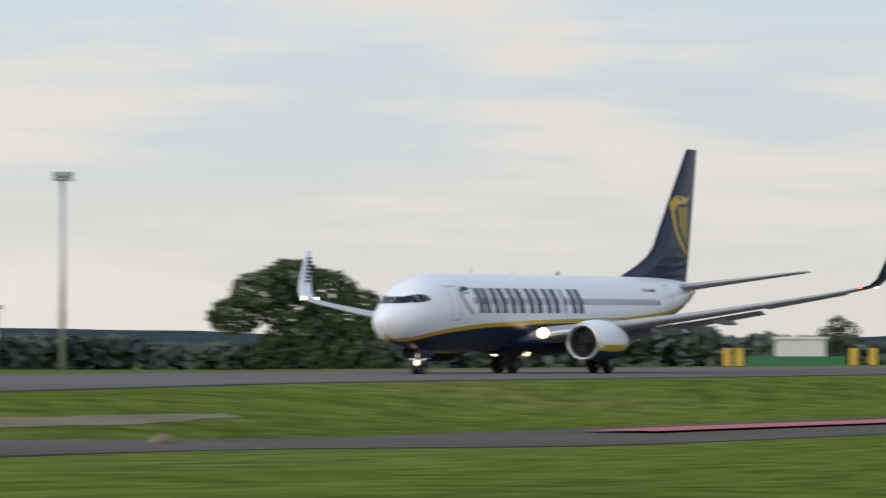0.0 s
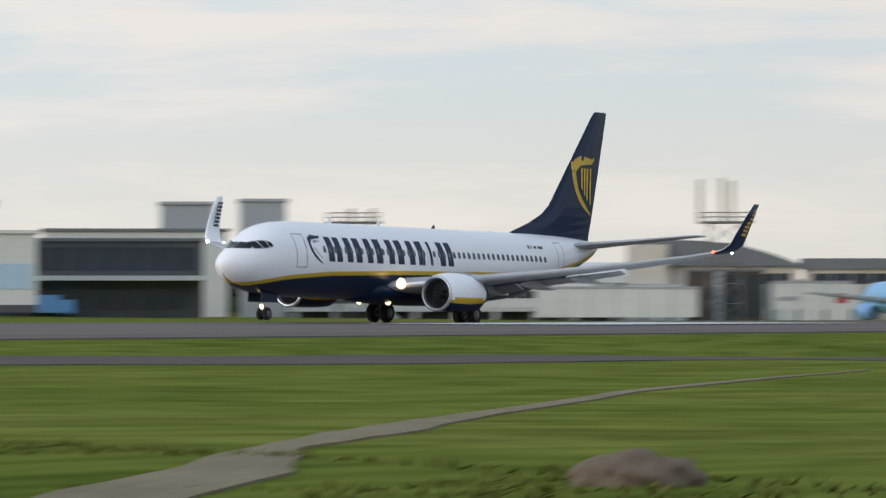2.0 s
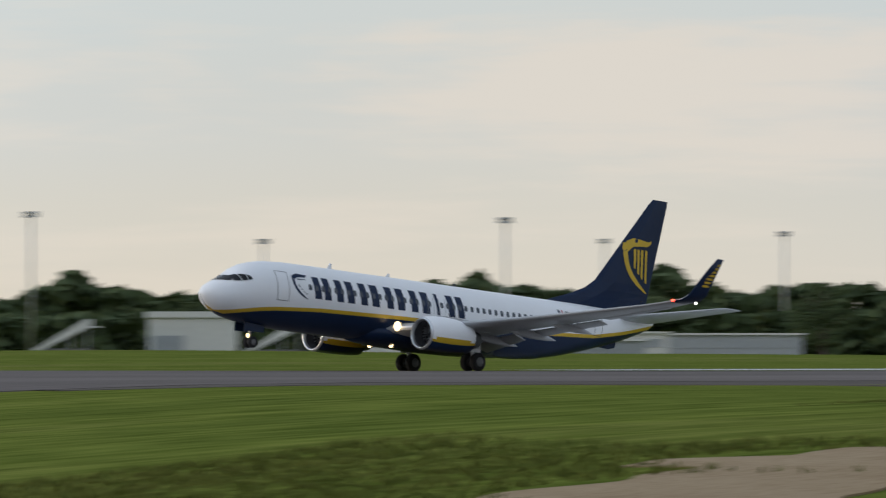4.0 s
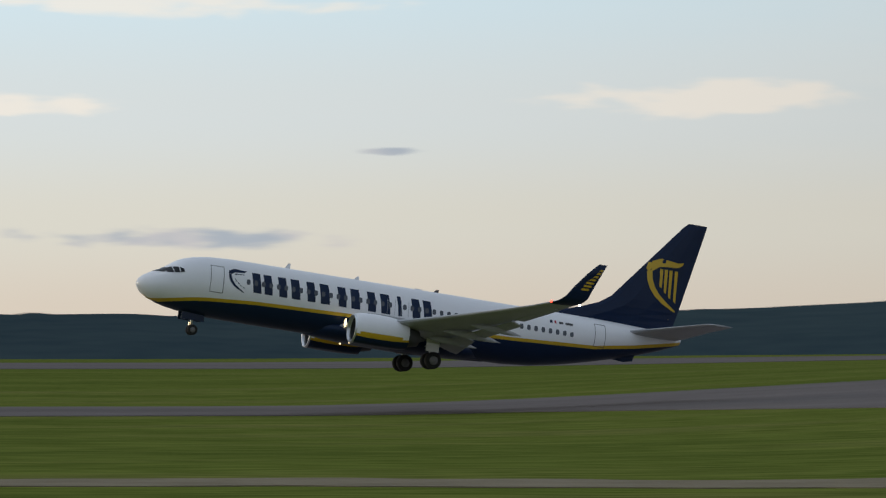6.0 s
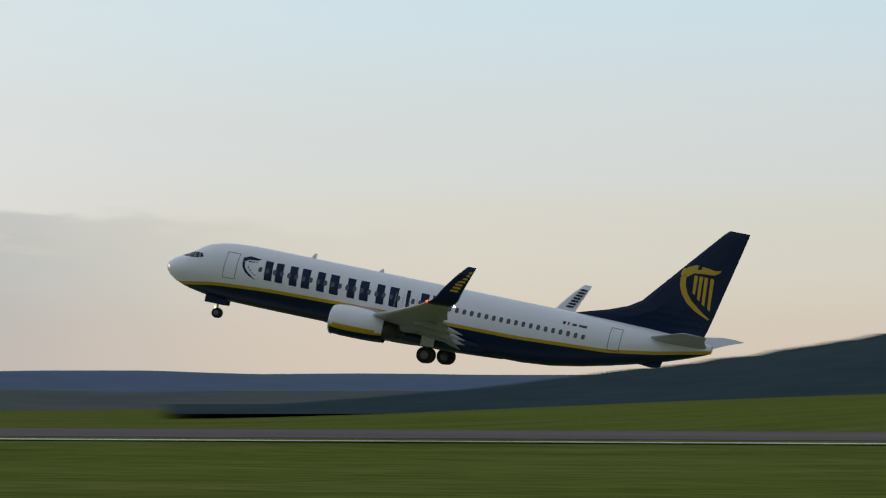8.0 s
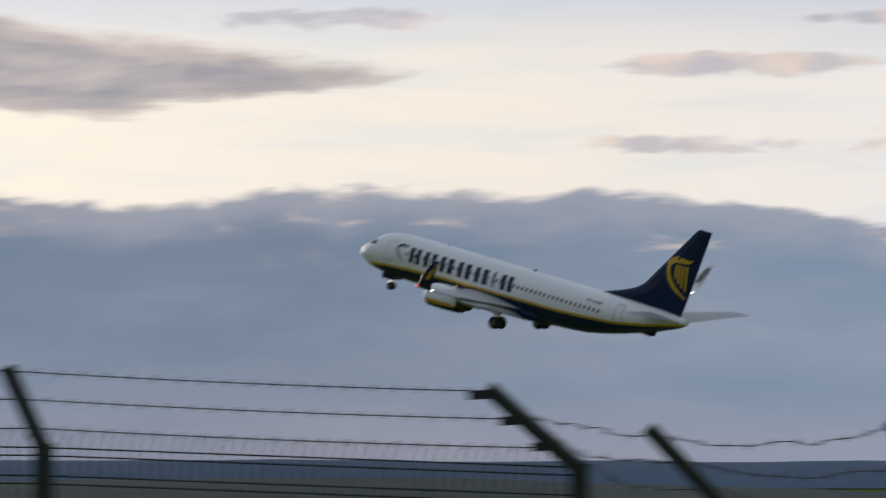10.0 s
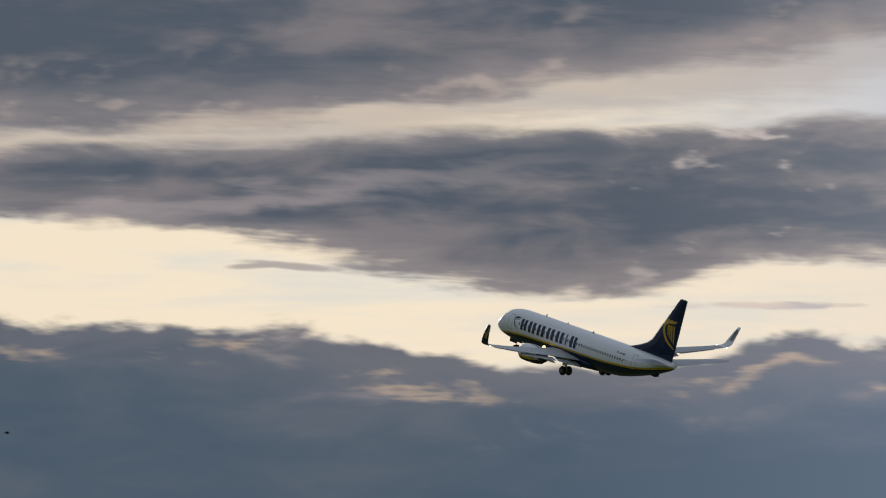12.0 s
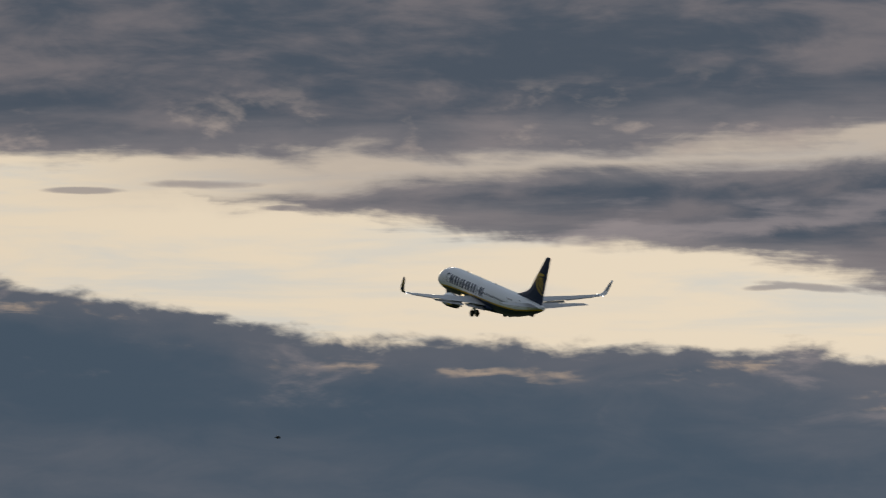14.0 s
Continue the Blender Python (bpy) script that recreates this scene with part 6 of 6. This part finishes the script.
def harp(place, k, flip=1):
    """A plain winged emblem: a curved body, a top sweep and upright bars, as outlines of (u, v), v upwards from its foot."""
    outs = []
    left = [(0.02, 0.72), (0.05, 0.55), (0.14, 0.40), (0.30, 0.25), (0.55, 0.12), (0.90, 0.0)]
    right = [(0.16, 0.76), (0.19, 0.58), (0.27, 0.44), (0.42, 0.30), (0.64, 0.17), (0.93, 0.02)]
    for i in range(5):
        outs.append([left[i], left[i + 1], right[i + 1], right[i]])
    top_u = [(0.14, 0.93), (0.35, 1.0), (0.62, 0.985), (0.85, 0.96), (1.0, 0.99)]
    top_l = [(0.14, 0.72), (0.35, 0.84), (0.62, 0.86), (0.85, 0.87), (0.97, 0.93)]
    for i in range(4):
        outs.append([top_l[i], top_l[i + 1], top_u[i + 1], top_u[i]])
    outs.append([(0.0, 0.78), (0.06, 0.72), (0.14, 0.78), (0.14, 0.90), (0.05, 0.90)])
    for u, vb in ((0.36, 0.46), (0.49, 0.36), (0.62, 0.28), (0.77, 0.21)):
        outs.append([(u + 0.10 * (0.8 - vb), vb), (u + 0.07 + 0.10 * (0.8 - vb), vb - 0.03), (u + 0.09, 0.80), (u, 0.80)])
    return outs


def airliner():
    a = thing("airliner", "white twin-jet airliner with navy belly, yellow stripe and navy fin", "airliner")
    fus = part("fuselage", fuselage_mesh(), [WHITE, YELLOW, NAVY], a, "white hull above a yellow line, navy below")
    # cockpit windows
    for side in (1, -1):
        for out in ([(1.70, 3.74), (2.12, 3.77), (2.02, 4.15), (1.70, 4.06)], [(2.17, 3.78), (2.50, 3.82), (2.40, 4.18), (2.07, 4.16)], [(2.55, 3.84), (2.80, 3.90), (2.70, 4.10), (2.46, 4.18)]):
            bm = bmesh.new()
            n = 6
            grid = []
            for iu in range(n + 1):
                for iv in range(n + 1):
                    u, v = iu / n, iv / n
                    p = [(1 - v) * ((1 - u) * out[0][k] + u * out[1][k]) + v * ((1 - u) * out[3][k] + u * out[2][k]) for k in (0, 1)]
                    grid.append(bm.verts.new((X(p[0] - 0.012), side * (hull_y(*p) + 0.02), p[1] + 0.01)))
            for iu in range(n):
                for iv in range(n):
                    q = iu * (n + 1) + iv
                    bm.faces.new((grid[q], grid[q + 1], grid[q + n + 2], grid[q + n + 1]))
            part("cockpit_window", bm, COCKPIT, fus)
        bm = bmesh.new()
        n = 6
        grid = []
        for iu in range(n + 1):
            for iv in range(n + 1):
                y, z = 0.03 + 0.80 * iu / n, 3.74 + (0.34 - 0.04 * iu / n) * iv / n
                lo, hi = 0.2, 3.5
                for _ in range(30):
                    mid = (lo + hi) / 2
                    inside = lerp(HULL, mid, 1) > z and hull_y(mid, z) > y
                    lo, hi = (lo, mid) if inside else (mid, hi)
                grid.append(bm.verts.new((X(hi) + 0.03, side * y, z + 0.01)))
        for iu in range(n):
            for iv in range(n):
                q = iu * (n + 1) + iv
                bm.faces.new((grid[q], grid[q + 1], grid[q + n + 2], grid[q + n + 1]))
        part("windscreen", bm, COCKPIT, fus)
    # cabin windows
    bm = bmesh.new()
    vs = [bm.verts.new((0.125 * math.copysign(abs(math.cos(t)) ** 0.6, math.cos(t)), 0.0, 0.185 * math.copysign(abs(math.sin(t)) ** 0.6, math.sin(t)))) for t in [2 * math.pi * i / 12 for i in range(12)]]
    back = [bm.verts.new((v.co.x, -0.03, v.co.z)) for v in vs]
    bm.faces.new(vs)
    for i in range(12):
        bm.faces.new((vs[i], vs[(i + 1) % 12], back[(i + 1) % 12], back[i]))
    pane_me = bpy.data.meshes.new("cabin_window")
    bm.to_mesh(pane_me)
    bm.free()
    pane_me.materials.append(PANE)
    for side in (1, -1):
        for i in range(45):
            s = 7.0 + 0.515 * i
            if i in (20,):
                continue
            o = new("cabin_window", pane_me)
            o.parent = fus
            z = 3.86
            o.matrix_basis = Matrix.Translation((X(s), side * (hull_y(s, z) + 0.016), z)) @ Euler((radians(side * 19), 0, 0 if side > 0 else math.pi)).to_matrix().to_4x4()
    # doors: outlines proud of the skin
    for side in (1, -1):
        for s0, s1, z0, z1 in ((4.45, 5.35, 2.85, 4.62), (31.35, 32.15, 3.3, 4.85)):
            bm = bmesh.new()
            for o in ([(s0, z0), (s0 + 0.035, z0), (s0 + 0.035, z1), (s0, z1)], [(s1 - 0.035, z0), (s1, z0), (s1, z1), (s1 - 0.035, z1)]):
                rows = 6
                for i in range(rows):
                    za, zb = z0 + (z1 - z0) * i / rows, z0 + (z1 - z0) * (i + 1) / rows
                    on_hull(bm, [(o[0][0], za), (o[1][0], za), (o[1][0], zb), (o[0][0], zb)], side)
            for zc in (z0, z1 - 0.035):
                on_hull(bm, [(s0, zc), (s1, zc), (s1, zc + 0.035), (s0, zc + 0.035)], side)
            part("door_outline", bm, DARKGREY, fus, "thin dark outline of a closed cabin door")
        for s0 in (16.6, 16.6 + 0.52, 17.55, 17.55 + 0.52):
            bm = bmesh.new()
            for i in range(5):
                za, zb = 3.25 + 0.2 * i, 3.45 + 0.2 * i
                on_hull(bm, [(s0, za), (s0 + 0.025, za), (s0 + 0.025, zb), (s0, zb)], side, 0.02)
            part("emergency_exit_edge", bm, WINGGREY, fus)
    # title: seven plain navy blocks, no letters
    marks = [(7.22, 1.50), (9.0, 1.65), (10.95, 1.75), (13.1, 1.70), (15.15, 1.75), (17.25, 0.62), (18.25, 1.55)]
    for side in (1, -1):
        for i, (s0, w) in enumerate(marks):
            bm = bmesh.new()
            if side < 0:
                s0 = 7.22 + 19.8 - s0 - w
            slab_on_hull(bm, s0, s0 + min(0.55, w * 0.42), 3.22, 4.52, side, 0.16)
            part("title_bar", bm, NAVY, fus, "plain dark navy bar of a painted title")
            if w > 1:
                bm = bmesh.new()
                slab_on_hull(bm, s0 + w * 0.52, s0 + w * 0.88, 3.22, 4.52, side, 0.16)
                part("title_bar", bm, NAVY, fus, "plain dark navy bar of a painted title")
        bm = bmesh.new()
        for out in harp(None, 1):
            on_hull(bm, [(5.62 + 1.25 * u, 3.1 + 1.5 * v) for u, v in out], side)
        part("emblem", bm, NAVY, fus, "small navy winged emblem")
        bm = bmesh.new()
        on_hull(bm, [(28.1, 4.42), (28.28, 4.42), (28.28, 4.62), (28.1, 4.62)], side)
        part("flag_mark", bm, NAVY, fus)
        bm = bmesh.new()
        on_hull(bm, [(28.42, 4.42), (28.55, 4.42), (28.55, 4.62), (28.42, 4.62)], side)
        part("flag_mark", bm, REDP, fus)
        for q, w in ((28.75, 0.3), (29.2, 0.55)):
            bm = bmesh.new()
            slab_on_hull(bm, q, q + w, 4.43, 4.58, side, nz=1)
            part("registration_bar", bm, DARKGREY, fus, "small dark bar")
    # wings
    for side in (1, -1):
        w = part("wing", wing_mesh(side), [WINGGREY, NAVY, WHITE], a, "grey swept wing with an upturned navy winglet")
        part("flap", flap_mesh(side, 2.0, 5.3, 20.3, 20.75, 1.5, 1.0, 1.78, 2.36, 18), WINGGREY, w)
        part("flap", flap_mesh(side, 5.7, 11.2, 20.75, 21.95, 1.05, 0.8, 2.38, 3.2, 14), WINGGREY, w)
        part("aileron", flap_mesh(side, 11.5, 15.6, 22.0, 23.1, 0.75, 0.5, 3.34, 4.02, 3), WINGGREY, w)
        for y, s0, s1, z, r in ((3.9, 18.8, 22.4, 1.95, 0.26), (6.6, 19.0, 23.0, 2.32, 0.27), (9.3, 19.9, 23.4, 2.72, 0.24)):
            part("flap_fairing", fairing_mesh(side, y, s0, s1, z, r), WINGGREY, w, "", True)
        bm = bmesh.new()
        rings = [[(X(13.95 + d), side * (1.95 + 3.0 * f), 2.05 + 0.4 * f + h) for d, h in ((-0.16, 0.0), (-0.05, 0.12), (0.3, 0.1), (0.3, -0.1), (-0.05, -0.12))] for f in (0.0, 0.9)]
        rings[1] = [(x - 1.75, y, z) for x, y, z in rings[1]]
        loft(bm, rings)
        bmesh.ops.recalc_face_normals(bm, faces=bm.faces)
        part("leading_edge_slat", bm, WHITE, w)
        # plain bars on both faces of the winglet
        for i in range(7):
            f = (i + 0.4) / 8
            sa, z = 23.95 + 0.95 * f, 5.2 + 1.75 * f
            for face in (1, -1):
                bm = bmesh.new()
                yy = 17.53 + 0.155 * (z - 5.2) + face * 0.075
                bm.faces.new([bm.verts.new(p) for p in ((X(sa), side * yy, z), (X(sa + 0.5), side * yy, z), (X(sa + 0.53), side * (yy + 0.02), z + 0.13), (X(sa + 0.03), side * (yy + 0.02), z + 0.13))])
                part("winglet_bar", bm, YELLOW if face > 0 else NAVY, w)
        bm = bmesh.new()
        bmesh.ops.create_uvsphere(bm, u_segments=8, v_segments=6, radius=0.09, matrix=Matrix.Translation((X(22.45), side * 16.75, 4.36)))
        part("position_lamp", bm, REDLAMP if side > 0 else STROBE, w)
        bm = bmesh.new()
        bmesh.ops.create_uvsphere(bm, u_segments=8, v_segments=6, radius=0.07, matrix=Matrix.Translation((X(24.3), side * 16.9, 4.36)))
        part("tail_facing_lamp", bm, STROBE, w)
        nacelle(a, side)
        st = part("stabilizer", stab_mesh(side), WINGGREY, a, "grey horizontal tailplane")
        # landing lamps
        bm = bmesh.new()
        bmesh.ops.create_circle(bm, cap_ends=True, segments=14, radius=0.30, matrix=Matrix.Translation((X(13.72), side * 2.35, 2.18)) @ Euler((0, radians(90), 0)).to_matrix().to_4x4())
        part("landing_lamp", bm, LAMP, w, "bright lit landing lamp in the wing root")
        bm = bmesh.new()
        bmesh.ops.create_circle(bm, cap_ends=True, segments=14, radius=0.2, matrix=Matrix.Translation((X(14.6), side * 0.95, 1.18)) @ Euler((0, radians(90), 0)).to_matrix().to_4x4())
        part("landing_lamp", bm, LAMP, a, "bright lit landing lamp under the belly")
        bm = bmesh.new()
        tube(bm, [(X(14.66), side * 0.95, 1.18), (X(15.0), side * 0.95, 1.32)], 0.205, 12)
        part("lamp_housing", bm, DARKGREY, a)
        # main gear
        g = part("main_gear_strut", tube(bmesh.new(), [(X(19.5), side * 2.5, 2.1), (X(19.65), side * 2.84, 1.1), (X(19.7), side * 2.86, 0.5)], [0.16, 0.13, 0.10], 12), ALU, a, "pale metal undercarriage leg", True)
        part("axle", tube(bmesh.new(), [(X(19.7), side * 2.35, 0.56), (X(19.7), side * 3.4, 0.56)], 0.08, 8), DARKGREY, g)
        part("side_brace", tube(bmesh.new(), [(X(19.6), side * 2.8, 1.25), (X(19.5), side * 1.3, 1.75)], 0.07, 8), ALU, g)
        part("gear_door", boxes((X(20.1), X(19.2), side * 3.06 - 0.02, side * 3.06 + 0.02, 1.15, 2.25)), WHITE, g)
        for dy in (-0.43, 0.43):
            wheel(a, 19.7, side * (2.86 + dy), 0.56, 0.40)
    # wing-to-body fairing
    bm = bmesh.new()
    rings = []
    for s, w, d in ((11.6, 0.3, 0.02), (13.0, 1.6, 0.16), (15.0, 1.95, 0.26), (18.0, 2.05, 0.30), (20.5, 2.0, 0.26), (22.5, 1.6, 0.14), (24.2, 0.4, 0.02)):
        rings.append([(X(s), w * math.cos(t), 1.75 + (0.49 + d) * math.sin(t)) for t in [2 * math.pi * i / 20 for i in range(20)]])
    loft(bm, rings)
    bmesh.ops.recalc_face_normals(bm, faces=bm.faces)
    part("belly_fairing", bm, NAVY, a, "navy wing-root fairing", True)
    # fin
    fin = part("fin", fin_mesh(), NAVY, a, "tall navy fin with a yellow winged emblem")
    for side in (1, -1):
        bm = bmesh.new()
        for out in harp(None, 1):
            pts = []
            for u, v in out:
                s, z = 34.95 + 2.67 * u, 6.55 + 3.45 * v
                f = max(0.0, min(1.0, (s - lerp([(5, 27.6), (7.0, 32.75), (9.0, 34.45), (12.66, 37.65)], z)) / max(0.5, lerp([(5, 37.3), (12.66, 39.0)], z) - lerp([(5, 27.6), (7.0, 32.75), (9.0, 34.45), (12.66, 37.65)], z))))
                t = lerp([(5, 0.25), (7, 0.27), (9, 0.21), (12.66, 0.07)], z) * lerp([(0, 0), (0.08, 0.55), (0.3, 1.0), (0.6, 0.8), (1.0, 0.08)], f)
                pts.append((X(s), side * (t + 0.03), z))
            vs = [bm.verts.new(p) for p in pts]
            bm.faces.new(vs if side < 0 else vs[::-1])
        part("fin_emblem", bm, YELLOW, fin, "plain yellow winged emblem")
    part("rudder_hinge", boxes((X(37.0), X(36.95), -0.2, 0.2, 6.0, 6.05)), DARKGREY, fin)
    # nose gear
    g = part("nose_gear_strut", tube(bmesh.new(), [(X(3.95), 0, 1.5), (X(4.1), 0, 0.35)], [0.10, 0.07], 10), ALU, a, "pale metal nose leg", True)
    part("drag_brace", tube(bmesh.new(), [(X(4.05), 0, 0.95), (X(4.9), 0, 1.45)], 0.05, 8), ALU, g)
    part("axle", tube(bmesh.new(), [(X(4.12), -0.3, 0.34), (X(4.12), 0.3, 0.34)], 0.05, 8), DARKGREY, g)
    bm = bmesh.new()
    bmesh.ops.create_circle(bm, cap_ends=True, segments=12, radius=0.13, matrix=Matrix.Translation((X(3.88), 0, 0.72)) @ Euler((0, radians(90), 0)).to_matrix().to_4x4())
    part("taxi_lamp", bm, LAMP, g, "bright lit lamp on the nose leg")
    for side in (1, -1):
        part("nose_gear_door", boxes((X(4.75), X(3.2), side * 0.42 - 0.015, side * 0.42 + 0.015, 0.95, 1.45)), NAVY, g)
        wheel(a, 4.12, side * 0.2, 0.345, 0.2)
    # small aerials and the tail skid
    for s, z, h, m in ((9.8, 5.30, 0.35, WHITE), (14.6, 5.31, 0.22, WHITE), (20.2, 5.31, 0.2, DARKGREY)):
        bm = bmesh.new()
        loft(bm, [[(X(s), 0.02, z - 0.05), (X(s), -0.02, z - 0.05), (X(s + 0.4), -0.02, z - 0.05), (X(s + 0.4), 0.02, z - 0.05)], [(X(s + 0.25), 0.01, z + h), (X(s + 0.25), -0.01, z + h), (X(s + 0.4), -0.01, z + h), (X(s + 0.4), 0.01, z + h)]])
        part("aerial", bm, m, fus)
    bm = bmesh.new()
    loft(bm, [[(X(33.2), 0.1, 2.8), (X(33.2), -0.1, 2.8), (X(34.9), -0.1, 3.3), (X(34.9), 0.1, 3.3)], [(X(34.2), 0.06, 2.72), (X(34.2), -0.06, 2.72), (X(34.8), -0.06, 2.85), (X(34.8), 0.06, 2.85)]])
    part("tail_skid", bm, NAVY, a)
    return a


jet = airliner()

# seconds, east, north, height, then roll, pitch and heading
JET_ROWS = [
    (0.0, 367.92, 248.13, 0.00, 0.71, 0.33, 176.82),
    (0.5, 332.46, 249.82, 0.00, 0.30, 0.46, 179.21),
    (1.0, 334.31, 269.82, 0.00, 0.26, 0.25, 180.99),
    (1.5, 318.31, 281.64, 0.00, 0.49, -0.14, 182.93),
    (2.0, 277.12, 276.92, 0.00, -1.35, -0.92, 185.66),
    (2.5, 236.70, 271.38, 0.00, -0.27, -1.63, 187.53),
    (3.0, 197.97, 261.98, 0.00, -0.53, -2.59, 189.34),
    (3.5, 190.55, 291.10, 0.00, -0.13, -3.97, 191.43),
    (4.0, 171.54, 310.46, 0.00, 0.61, -5.30, 192.92),
    (4.5, 137.31, 312.05, 0.00, 0.91, -6.11, 192.80),
    (5, 103.09, 313.63, 0.05, 1.20, -6.92, 192.68),
    (5.5, 68.87, 315.21, 0.00, 1.50, -7.73, 192.56),
    (6, 34.65, 316.79, -0.25, 1.79, -8.54, 192.45),
    (6.5, 0.43, 318.37, -0.59, 2.09, -9.35, 192.33),
    (7.0, -41.08, 310.84, 0.16, 1.78, -10.14, 191.54),
    (7.5, -82.78, 303.55, 0.97, 1.29, -10.88, 190.27),
    (8, -124.93, 297.08, 2.04, 0.81, -11.62, 188.99),
    (8.5, -167.64, 291.90, 3.62, 0.32, -12.36, 187.72),
    (9, -211.01, 288.48, 5.95, -0.16, -13.10, 186.44),
    (9.5, -255.17, 287.30, 9.27, -0.65, -13.84, 185.17),
    (10.0, -299.75, 287.38, 13.17, -1.23, -14.04, 184.77),
    (10.5, -341.60, 283.33, 17.35, -0.18, -13.94, 183.30),
    (11.0, -394.25, 288.06, 22.20, -1.21, -13.70, 183.99),
    (11.5, -447.20, 292.02, 27.35, -0.32, -13.30, 184.50),
    (12.0, -494.43, 291.86, 32.55, -1.48, -14.05, 183.46),
    (12.5, -542.42, 292.43, 37.93, -0.13, -14.17, 183.04),
    (13.0, -602.03, 299.25, 43.99, -2.24, -14.51, 182.69),
    (13.5, -660.04, 303.48, 50.12, -1.62, -14.03, 182.89),
    (14.0, -688.90, 295.84, 54.74, -1.05, -14.32, 182.18),]


def motions():
    walk(jet, [(t, pose(*r)) for t, *r in JET_ROWS])
    walk(swift, [(0.0, pose(-200, 190, 14, 0, 0, 240)), (12.0, pose(-241.8, 106.0, 12.4, 0, 0, 240)), (12.5, pose(-240.3, 99.2, 12.1, 10, 0, 250)),
                 (13.0, pose(-241.4, 96.5, 12.7, -10, 0, 240)), (13.5, pose(-242.7, 93.3, 13.1, 10, 0, 245)), (14.0, pose(-243.2, 91.9, 13.2, 0, 0, 240))])


motions()
